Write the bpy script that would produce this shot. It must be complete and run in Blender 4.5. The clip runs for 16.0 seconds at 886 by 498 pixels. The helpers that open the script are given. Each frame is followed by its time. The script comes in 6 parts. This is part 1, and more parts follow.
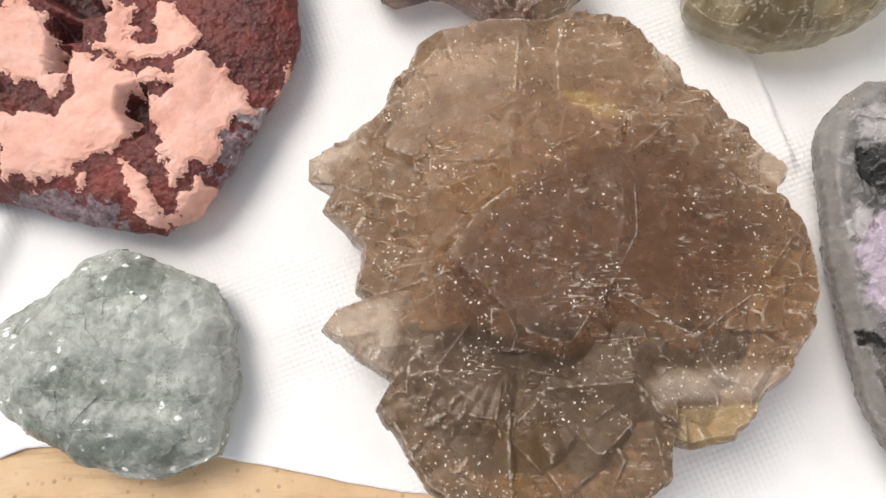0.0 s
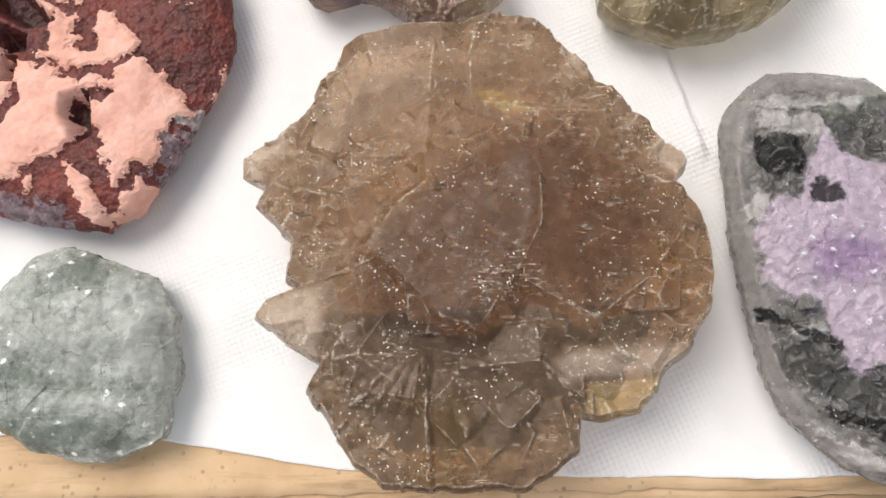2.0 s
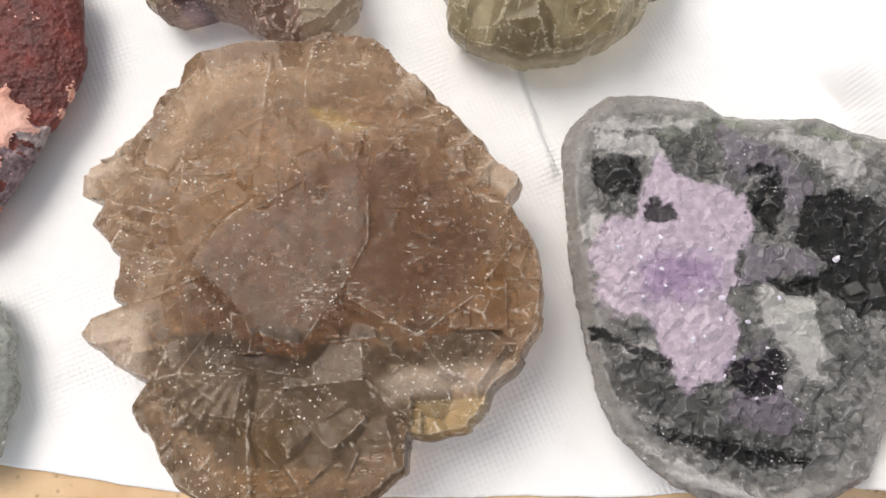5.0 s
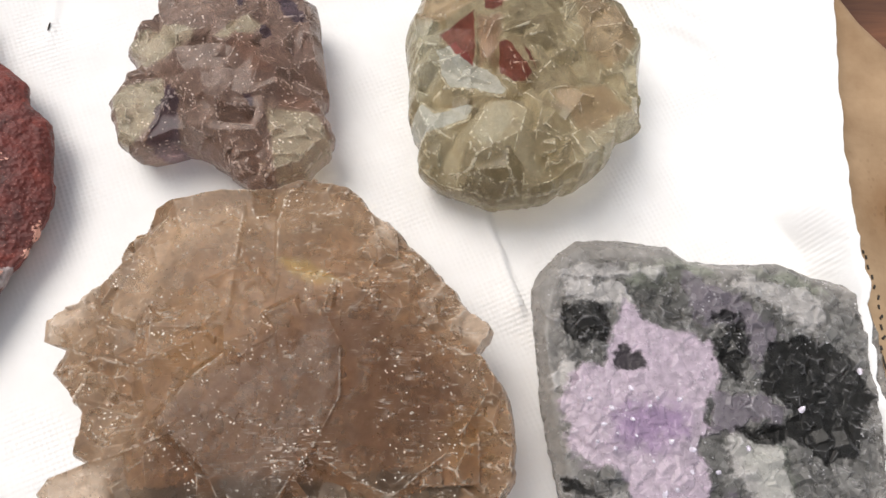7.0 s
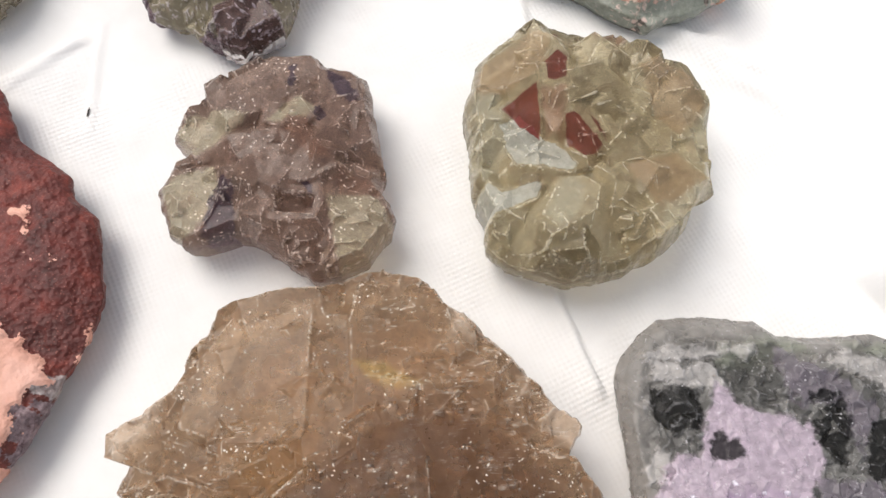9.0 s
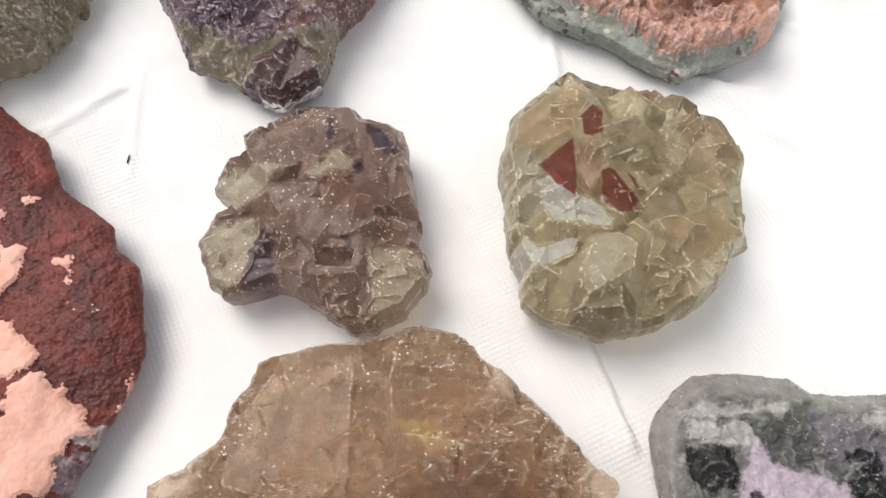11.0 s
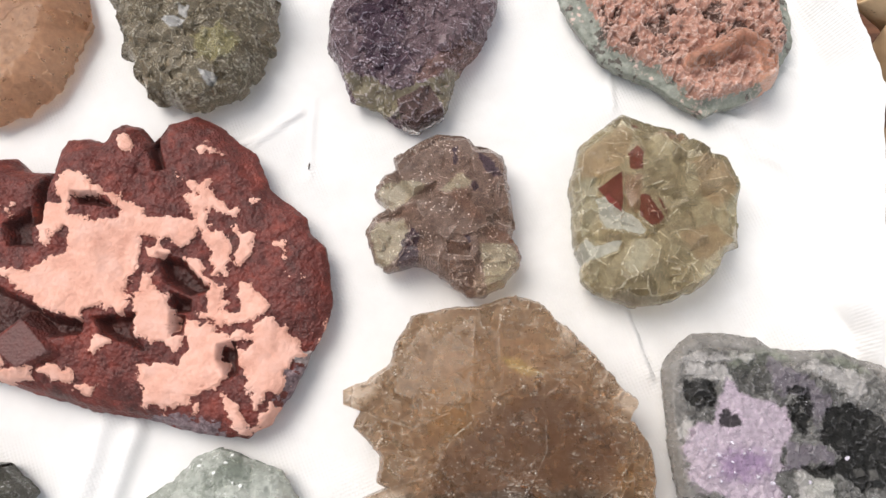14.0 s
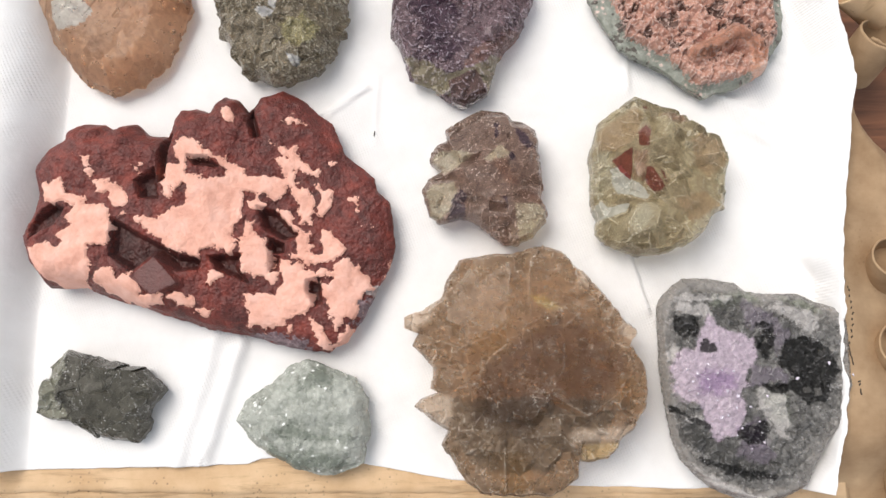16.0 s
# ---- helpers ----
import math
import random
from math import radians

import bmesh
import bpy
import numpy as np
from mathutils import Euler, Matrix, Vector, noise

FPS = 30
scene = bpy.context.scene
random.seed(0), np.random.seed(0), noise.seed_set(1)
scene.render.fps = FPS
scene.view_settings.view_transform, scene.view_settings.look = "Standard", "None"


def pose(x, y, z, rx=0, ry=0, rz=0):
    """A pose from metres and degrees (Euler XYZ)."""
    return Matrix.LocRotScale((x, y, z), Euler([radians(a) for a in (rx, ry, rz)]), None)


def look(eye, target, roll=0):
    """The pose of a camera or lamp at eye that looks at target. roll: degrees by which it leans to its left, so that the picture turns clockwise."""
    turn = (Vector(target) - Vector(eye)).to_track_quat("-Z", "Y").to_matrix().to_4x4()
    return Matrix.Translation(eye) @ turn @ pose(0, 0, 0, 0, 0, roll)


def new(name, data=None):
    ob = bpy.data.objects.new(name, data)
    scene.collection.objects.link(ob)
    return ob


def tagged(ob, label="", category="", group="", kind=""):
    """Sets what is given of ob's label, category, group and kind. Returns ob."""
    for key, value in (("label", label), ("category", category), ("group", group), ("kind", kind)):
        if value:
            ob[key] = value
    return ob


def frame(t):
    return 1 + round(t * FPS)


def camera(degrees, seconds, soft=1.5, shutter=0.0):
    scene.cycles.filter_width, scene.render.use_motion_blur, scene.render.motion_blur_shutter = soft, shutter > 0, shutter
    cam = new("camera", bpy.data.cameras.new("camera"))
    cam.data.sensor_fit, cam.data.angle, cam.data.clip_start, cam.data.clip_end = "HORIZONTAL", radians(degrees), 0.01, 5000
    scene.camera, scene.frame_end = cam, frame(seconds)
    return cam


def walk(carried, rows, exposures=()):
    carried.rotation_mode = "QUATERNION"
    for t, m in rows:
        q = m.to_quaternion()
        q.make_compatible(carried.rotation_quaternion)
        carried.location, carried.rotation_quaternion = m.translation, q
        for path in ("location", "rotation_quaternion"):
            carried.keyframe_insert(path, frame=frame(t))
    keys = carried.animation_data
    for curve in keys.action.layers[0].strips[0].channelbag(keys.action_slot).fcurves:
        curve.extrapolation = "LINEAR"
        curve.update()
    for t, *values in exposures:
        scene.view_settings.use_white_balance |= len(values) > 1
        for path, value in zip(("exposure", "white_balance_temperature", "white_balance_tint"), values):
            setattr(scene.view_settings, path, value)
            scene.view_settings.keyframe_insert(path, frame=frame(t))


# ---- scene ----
cam = camera(60.1, 16.0)
METRES, EYE, TILT, LEAN, TURN = 0.29, 0.1825, -78.0, 2.4, 0.0
ROWS = [
    (0.0, 0.0, 0.0, 0.0, 0.0, 0.0, -0.0),
    (0.5, 0.0102, -0.0122, -0.0015, 0.39, -0.36, 0.52),
    (1.0, 0.0138, -0.0296, 0.0008, 0.87, -0.13, 1.03),
    (1.5, 0.0357, -0.033, -0.0049, 0.39, -0.56, 1.5),
    (2.0, 0.0551, -0.037, -0.0015, -0.43, -0.63, 1.24),
    (2.5, 0.0908, -0.0349, -0.0052, -0.75, -0.88, 1.87),
    (3.0, 0.1078, -0.0415, -0.0082, -1.28, -0.63, 1.91),
    (3.5, 0.1213, -0.0397, -0.0061, -1.98, -0.78, 1.68),
    (4.0, 0.1369, -0.0389, -0.0059, -2.52, -0.97, 1.39),
    (6.5, 0.1654, -0.0371, 0.0275, -4.87, 5.54, 0.89),
    (7.0, 0.1486, -0.0436, 0.0534, -5.96, 6.41, 1.09),
    (7.5, 0.1389, -0.0389, 0.0672, -5.71, 6.68, 2.51),
    (8.0, 0.1214, -0.0301, 0.0802, -5.67, 7.25, 2.66),
    (8.5, 0.1082, -0.023, 0.0995, -5.62, 7.57, 3.32),
    (9.0, 0.0955, -0.0105, 0.1139, -5.51, 7.98, 3.58),
    (11.5, 0.0568, -0.0338, 0.1684, -4.33, 8.89, 2.28),
    (12.0, 0.0355, -0.0747, 0.1921, -3.73, 7.89, 1.59),
    (12.5, 0.0307, -0.1257, 0.1912, -4.13, 6.41, 1.84),
    (13.0, 0.0155, -0.184, 0.2067, -2.99, 4.14, 1.54),
    (13.5, -0.0019, -0.2536, 0.217, -2.65, 2.88, 1.61),
    (14.0, -0.0216, -0.3517, 0.2253, -2.51, 1.18, 0.99),
    (14.5, -0.0346, -0.4346, 0.2405, -2.55, -0.97, 0.6),
    (15.0, -0.0481, -0.5001, 0.2515, -2.9, -2.85, 0.45),
    (15.5, -0.0615, -0.5489, 0.2686, -2.65, -5.12, -0.1),
    (16.0, -0.0777, -0.5906, 0.2807, -1.51, -4.81, -0.11),
]
walk(cam, [(t, pose(0, 0, EYE, TILT, LEAN, TURN) @ pose(METRES * x, METRES * y, METRES * z, 90 + pitch, roll, yaw)) for t, x, y, z, yaw, pitch, roll in ROWS])


# ---- world and light ----
world = bpy.data.worlds.new("world")
scene.world = world
world.use_nodes = True
wn = world.node_tree
sky = wn.nodes.new("ShaderNodeTexSky")
sky.sky_type, sky.sun_disc = "NISHITA", False
SUN_ELEVATION, SUN_AZIMUTH = 58.0, -48.0
sky.sun_elevation, sky.sun_rotation = radians(SUN_ELEVATION), radians(SUN_AZIMUTH)
haze = wn.nodes.new("ShaderNodeHueSaturation")  # thin cloud takes the blue out of the sky
haze.inputs["Saturation"].default_value = 0.22
wn.links.new(sky.outputs[0], haze.inputs["Color"])
wn.links.new(haze.outputs[0], wn.nodes["Background"].inputs[0])
wn.nodes["Background"].inputs[1].default_value = 0.142
scene.view_settings.exposure = 0.38
sun = new("sun", bpy.data.lights.new("sun", "SUN"))
sun.data.energy, sun.data.angle, sun.data.color = 1.95, radians(36), (1.0, 0.92, 0.84)
az, el = radians(SUN_AZIMUTH), radians(SUN_ELEVATION)
sun.matrix_world = look((math.sin(az) * math.cos(el) * 3, math.cos(az) * math.cos(el) * 3, math.sin(el) * 3), (0, 0, 0))


# ---- noise in numpy ----
def lattice(ix, iy, seed):
    n = (ix * 374761393 + iy * 668265263 + seed * 2147483647 + 1013904223) & 0xFFFFFFFF
    n = ((n ^ (n >> 13)) * 1274126177) & 0xFFFFFFFF
    n = ((n ^ (n >> 16)) * 2246822519) & 0xFFFFFFFF
    return ((n ^ (n >> 15)) & 0xFFFFFF) / 0xFFFFFF


def value_noise(x, y, seed=0):
    """Smooth noise in -1..1 on a unit lattice."""
    fx, fy = np.floor(x), np.floor(y)
    ix, iy = fx.astype(np.int64), fy.astype(np.int64)
    u, v = x - fx, y - fy
    u, v = u * u * (3 - 2 * u), v * v * (3 - 2 * v)
    a, b = lattice(ix, iy, seed), lattice(ix + 1, iy, seed)
    c, d = lattice(ix, iy + 1, seed), lattice(ix + 1, iy + 1, seed)
    return 2 * ((a * (1 - u) + b * u) * (1 - v) + (c * (1 - u) + d * u) * v) - 1


def fbm(x, y, size, octaves=4, seed=0, gain=0.5):
    """Layered noise in about -1..1; size is the largest lump."""
    total, amp, norm = 0, 1.0, 0
    for k in range(octaves):
        f = 2.03 ** k / size
        total = total + amp * value_noise(x * f + 17.3 * k, y * f - 9.1 * k, seed + k * 7)
        norm += amp
        amp *= gain
    return total / norm


def inside_distance(x, y, poly):
    """Signed distance to a polygon, positive inside."""
    p = np.array(poly, float)
    q = np.roll(p, -1, 0)
    best = np.full(x.shape, 1e9)
    odd = np.zeros(x.shape, bool)
    for (ax, ay), (bx, by) in zip(p, q):
        dx, dy = bx - ax, by - ay
        t = np.clip(((x - ax) * dx + (y - ay) * dy) / (dx * dx + dy * dy + 1e-12), 0, 1)
        best = np.minimum(best, (x - ax - t * dx) ** 2 + (y - ay - t * dy) ** 2)
        if ay != by:
            odd ^= ((ay > y) != (by > y)) & (x < dx * (y - ay) / (by - ay) + ax)
    return np.where(odd, 1, -1) * np.sqrt(best)


def smooth(a, b, x):
    t = np.clip((x - a) / (b - a), 0, 1)
    return t * t * (3 - 2 * t)


def facets(x, y, size, seed, tilt=0.4, jitter=1.0, stretch=1.0):
    """Broken crystal faces: tilted planes in irregular cells. Returns height and a random tone per cell."""
    rng = np.random.default_rng(seed)
    turn = rng.uniform(0, 3.14)
    xs, ys = x * math.cos(turn) + y * math.sin(turn), (-x * math.sin(turn) + y * math.cos(turn)) * stretch
    gx, gy = np.floor(xs / size), np.floor(ys / size)
    best = np.full(x.shape, 1e9)
    h, tone = np.zeros(x.shape), np.zeros(x.shape)
    for ox in (-1, 0, 1):
        for oy in (-1, 0, 1):
            ix, iy = (gx + ox).astype(np.int64), (gy + oy).astype(np.int64)
            cx = (ix + 0.5 + 0.5 * jitter * (2 * lattice(ix, iy, seed) - 1)) * size
            cy = (iy + 0.5 + 0.5 * jitter * (2 * lattice(ix, iy, seed + 5) - 1)) * size
            d = np.abs(xs - cx) + np.abs(ys - cy)
            near = d < best
            hh = tilt * ((2 * lattice(ix, iy, seed + 11) - 1) * (xs - cx) + (2 * lattice(ix, iy, seed + 13) - 1) * (ys - cy)) \
                + (lattice(ix, iy, seed + 17) - 0.5) * size * tilt
            h, tone, best = np.where(near, hh, h), np.where(near, lattice(ix, iy, seed + 19), tone), np.where(near, d, best)
    return h, tone


def bubbles(x, y, size, seed):
    """Rounded crystal grains side by side: height 0..1 and a random tone per grain."""
    gx, gy = np.floor(x / size), np.floor(y / size)
    h, tone = np.zeros(x.shape), np.zeros(x.shape)
    for ox in (-1, 0, 1):
        for oy in (-1, 0, 1):
            ix, iy = (gx + ox).astype(np.int64), (gy + oy).astype(np.int64)
            cx, cy = (ix + lattice(ix, iy, seed)) * size, (iy + lattice(ix, iy, seed + 5)) * size
            r = size * (0.55 + 0.6 * lattice(ix, iy, seed + 9))
            q = (1 - ((x - cx) ** 2 + (y - cy) ** 2) / (r * r)) * (0.5 + 0.5 * lattice(ix, iy, seed + 21))
            up = q > h
            h, tone = np.where(up, q, h), np.where(up, lattice(ix, iy, seed + 19), tone)
    return h, tone


def cubes(x, y, h, tone, count, sizes, seed, proud=(-0.5, 1.5), lean=0.45, slope=1.4, keep=None):
    """Adds many small intergrown blocks with flat leaning tops to a height field."""
    rng = np.random.default_rng(seed)
    fx, fy = x.ravel(), y.ravel()
    h, tone = h.ravel().copy(), tone.ravel().copy()
    allowed = np.arange(len(fx)) if keep is None else np.flatnonzero(keep.ravel())
    area = allowed[rng.integers(0, len(allowed), count * 3)]
    # even spread over the plan: the mesh is finer near its middle
    span = np.hypot(fx - fx.mean(), fy - fy.mean())
    area = area[rng.uniform(0, 1, len(area)) < span[area] / span.max() * 1.1][:count]
    for i in area:
        cx, cy, s, turn = fx[i], fy[i], rng.uniform(*sizes), rng.uniform(0, 1.57)
        near = np.flatnonzero((np.abs(fx - cx) < 2.2 * s) & (np.abs(fy - cy) < 2.2 * s))
        if not len(near):
            continue
        dx, dy = fx[near] - cx, fy[near] - cy
        u, v = dx * math.cos(turn) + dy * math.sin(turn), -dx * math.sin(turn) + dy * math.cos(turn)
        w = rng.uniform(0.6, 1.0)
        out = np.maximum(0, np.maximum(np.abs(u) - s, np.abs(v) - s * w))
        top = h[i] + rng.uniform(*proud) + rng.uniform(-lean, lean) * u + rng.uniform(-lean, lean) * v - slope * out
        up = top > h[near]
        h[near[up]], tone[near[up]] = top[up], rng.uniform(0.05, 0.95)
    return h.reshape(x.shape), tone.reshape(x.shape)


# ---- mesh helpers ----
def mesh_object(name, verts, faces, material, attrs=None, flat=False, parent=None, label="", crease=None):
    me = bpy.data.meshes.new(name)
    verts = np.asarray(verts, np.float32)
    if isinstance(faces, np.ndarray):
        k = faces.shape[1]
        me.vertices.add(len(verts))
        me.vertices.foreach_set("co", verts.ravel())
        me.loops.add(faces.size)
        me.loops.foreach_set("vertex_index", faces.astype(np.int32).ravel())
        me.polygons.add(len(faces))
        me.polygons.foreach_set("loop_start", np.arange(0, faces.size, k, dtype=np.int32))
        me.update(calc_edges=True)
        me.validate()
    else:
        me.from_pydata(verts.tolist(), [], faces)
    me.polygons.foreach_set("use_smooth", np.full(len(me.polygons), not flat))
    if crease:
        me.set_sharp_from_angle(angle=radians(crease))
    for key, values in (attrs or {}).items():
        at = me.attributes.new(key, "FLOAT", "POINT")
        at.data.foreach_set("value", np.asarray(values, np.float32))
    me.materials.append(material)
    ob = new(name, me)
    if parent:
        ob.parent = parent
    if label:
        ob["label"] = label
    return ob


def part(name, bm, material, parent, label=""):
    me = bpy.data.meshes.new(name)
    bm.normal_update()
    bm.to_mesh(me)
    bm.free()
    me.materials.append(material)
    ob = new(name, me)
    ob.parent = parent
    if label:
        ob["label"] = label
    return ob


def grid_faces(rows, cols, wrap=False):
    i = np.arange(rows - 1)[:, None] * cols
    j = np.arange(cols if wrap else cols - 1)[None, :]
    k = (j + 1) % cols
    return np.stack([i + j, i + k, i + cols + k, i + cols + j], -1).reshape(-1, 4)


def rim_radius(points, cx, cy, count):
    """The outline's distance from its middle, all the way round."""
    p = np.array(points, float)
    q = np.roll(p, -1, 0)
    s = np.linspace(0, 1, 60, endpoint=False)[None, :, None]
    dense = (p[:, None] + (q - p)[:, None] * s).reshape(-1, 2)
    ang = np.arctan2(dense[:, 1] - cy, dense[:, 0] - cx)
    rad = np.hypot(dense[:, 0] - cx, dense[:, 1] - cy)
    bins = np.round((ang + math.pi) / (2 * math.pi) * count).astype(int) % count
    out = np.full(count, np.nan)
    for b in range(count):
        pick = rad[bins == b]
        if len(pick):
            out[b] = pick.max()
    idx = np.arange(count)
    ok = ~np.isnan(out)
    return np.interp(idx, np.r_[idx[ok] - count, idx[ok], idx[ok] + count], np.r_[out[ok]] .tolist() * 3)


def slab(x, y, poly, top, lean=(0.0, 0.0), slope=1.6, grow=0.0):
    """A crystal block: a flat, leaning top over a convex outline, with steep sides."""
    p = np.array(poly, float)
    c = p.mean(0)
    d = inside_distance(x, y, poly) + grow
    return top + lean[0] * (x - c[0]) + lean[1] * (y - c[1]) - slope * np.maximum(0, -d) + 0.25 * np.minimum(0, d - 0.9) * (d > 0) * 0.3


def stone(name, outline, material, height, label, category="mineral", crusts=(), shoulder=14.0, rim=8.0, rough=(1.2, 6.0), count=560, rings=150, foot=0.9, power=3.0, seed=1, centre=None, sharp=0.0, crease=None):
    """A mineral specimen on the paper. Millimetres; height(x, y, rho) gives the top's height and the attributes."""
    p = np.array(outline, float)
    cx, cy = centre or ((p[:, 0].min() + p[:, 0].max()) / 2, (p[:, 1].min() + p[:, 1].max()) / 2)
    r = rim_radius(outline, cx, cy, count)
    th = -math.pi + np.arange(count) / count * 2 * math.pi
    ex, ey = cx + r * np.cos(th), cy + r * np.sin(th)
    r = r + rough[0] * fbm(ex, ey, rough[1], 5, seed + 50, 0.6)
    if sharp:
        r = r + sharp * facets(ex, ey, rough[1] * 1.4, seed + 51, 0.9)[0]
    rho = np.linspace(0, 1, rings + 1)[1:] ** 0.85
    x = cx + (rho[:, None] * r[None]) * np.cos(th)[None]
    y = cy + (rho[:, None] * r[None]) * np.sin(th)[None]
    inner = inside_distance(x, y, outline)
    h, attrs = height(x, y, 1 - np.clip(inner / shoulder, 0, 1))
    lip = np.clip((1 - np.broadcast_to(rho[:, None], x.shape)) * r[None] / 2.2, 0, 1)
    z = np.maximum(np.where(h > rim, rim + (h - rim) * (0.25 + 0.75 * lip ** 0.6), h), 0.6)
    # how sharply the surface turns over an edge, for worn, frosted edges with painted sparkle
    gap_a = np.maximum(rho[:, None] * r[None] * 4 * math.pi / count, 0.5)
    gap_b = np.maximum(np.gradient(rho)[:, None] * r[None] * 2, 0.5)
    near = np.vstack([z[:2], z, z[-2:]])
    turn_a = (z - (np.roll(z, 2, 1) + np.roll(z, -2, 1)) / 2) / gap_a
    turn_b = (z - (near[:-4] + near[4:]) / 2) / gap_b
    attrs["ridge"] = np.maximum(turn_a, turn_b)
    # sides and foot
    steps = 12
    u = np.linspace(0, 1, steps + 1)[1:]
    f = 1 + 0.012 * np.sin(u * math.pi) - (1 - foot) * u ** 1.6
    sx = cx + f[:, None] * r[None] * np.cos(th)[None]
    sy = cy + f[:, None] * r[None] * np.sin(th)[None]
    sz = z[-1][None] * (1 - u[:, None])
    crag = fbm(sx * 1.0 + sz * 2, sy - sz * 3, rough[1] * 0.6, 4, seed + 70) * rough[0] * 0.9 * np.sin(u * math.pi)[:, None]
    sx, sy = sx + crag * np.cos(th)[None], sy + crag * np.sin(th)[None]
    X, Y, Z = np.vstack([x, sx]), np.vstack([y, sy]), np.vstack([z, sz])
    verts = np.stack([X - cx, Y - cy, Z], -1).reshape(-1, 3) / 1000
    rows = X.shape[0]
    faces = grid_faces(rows, count, True)
    n = len(verts)
    verts = np.vstack([verts, [[0, 0, z[0].mean() / 1000], [0, 0, 0]]])
    j = np.arange(count)
    k = (j + 1) % count
    cap = np.stack([np.full(count, n), j, k], -1)
    bottom = np.stack([np.full(count, n + 1), (rows - 1) * count + k, (rows - 1) * count + j], -1)
    quads = faces
    tris = np.vstack([quads[:, [0, 1, 2]][:, ::-1], quads[:, [0, 2, 3]][:, ::-1], cap, bottom])
    full = {}
    for key, v in attrs.items():
        side = np.repeat(v[-1:][...], steps, 0)
        if key == "tone":
            side = 0.5 + 0.6 * fbm(sx + 3 * sz, sy - 2 * sz, 7, 4, seed + 77)
        full[key] = np.r_[np.vstack([v, side]).ravel(), v[0].mean(), v[-1].mean()]
    full["side"] = np.r_[np.vstack([np.zeros_like(x), np.repeat(u[:, None], count, 1)]).ravel(), 0, 1]
    rest = np.ones(len(tris), bool)
    picks = {}
    for _, mask, _, depth, _, _ in crusts:
        if depth is None:
            picks[mask] = largest_piece(tris, np.flatnonzero((np.asarray(full[mask])[tris] > 0).all(1) & rest), len(verts))
            if len(picks[mask]) > 60:
                rest[picks[mask]] = False
    ob = mesh_object(name, *compact(verts, tris[rest], full)[:2], material, compact(verts, tris[rest], full)[2], crease=crease)
    for piece, mask, lift, depth, piece_material, piece_label in crusts:
        if depth is None:
            pick = tris[picks[mask]]
            if len(pick) > 60:
                v_, f_, a_ = compact(verts, pick, full)
                mesh_object(piece, v_, f_, piece_material or material, a_, parent=ob, label=piece_label, crease=crease)
        else:
            add_cap(ob, piece, verts, tris, full, np.asarray(full[mask]), lift / 1000, depth / 1000, piece_material or material, piece_label)
    ob.location = (cx / 1000, cy / 1000, PAPER_TOP)
    tagged(ob, label, category, "mineral specimens in the tray")
    return ob


def largest_piece(tris, chosen, count):
    """Of the chosen triangles, the largest set that hangs together."""
    if not len(chosen):
        return chosen
    f = tris[chosen]
    label = np.arange(count)
    while True:
        low = label[f].min(1)
        fresh = label.copy()
        for k in range(3):
            np.minimum.at(fresh, f[:, k], low)
        fresh = fresh[fresh]
        if (fresh == label).all():
            break
        label = fresh
    names, sizes = np.unique(label[f[:, 0]], return_counts=True)
    return chosen[label[f[:, 0]] == names[sizes.argmax()]]


def compact(verts, faces, attrs):
    used, inv = np.unique(faces, return_inverse=True)
    return verts[used], inv.reshape(faces.shape), {k: np.asarray(v)[used] for k, v in attrs.items() if not k.startswith("block_")}


def add_cap(parent, name, verts, tris, attrs, mask, lift, depth, material, label):
    """A crust or crystal that sits on a stone: the stone's faces where mask is positive, lifted, closed below."""
    pick = tris[(mask[tris] > 0).all(1)]
    if len(pick) < 12:
        return None
    used, inv = np.unique(pick, return_inverse=True)
    f = inv.reshape(-1, 3)
    e = np.vstack([f[:, [0, 1]], f[:, [1, 2]], f[:, [2, 0]]])
    key = np.sort(e, 1)
    _, first, counts = np.unique(key, axis=0, return_index=True, return_counts=True)
    rim_edges = e[first[counts == 1]]
    top = verts[used] + np.array([0, 0, lift])
    low = verts[used] - np.array([0, 0, depth])
    low[:, 2] = np.maximum(low[:, 2], 0.0003)
    k = len(used)
    on_rim = np.unique(rim_edges)
    top[on_rim, 2] -= lift * 0.9
    sides = np.vstack([np.stack([rim_edges[:, 1], rim_edges[:, 0], rim_edges[:, 0] + k], -1), np.stack([rim_edges[:, 1], rim_edges[:, 0] + k, rim_edges[:, 1] + k], -1)])
    faces = np.vstack([f, f[:, ::-1] + k, sides])
    a = {key_: np.r_[np.asarray(v)[used], np.asarray(v)[used]] for key_, v in attrs.items() if not key_.startswith("block_")}
    return mesh_object(name, np.vstack([top, low]), faces, material, a, parent=parent, label=label)


PAPER_TOP = 0.0004


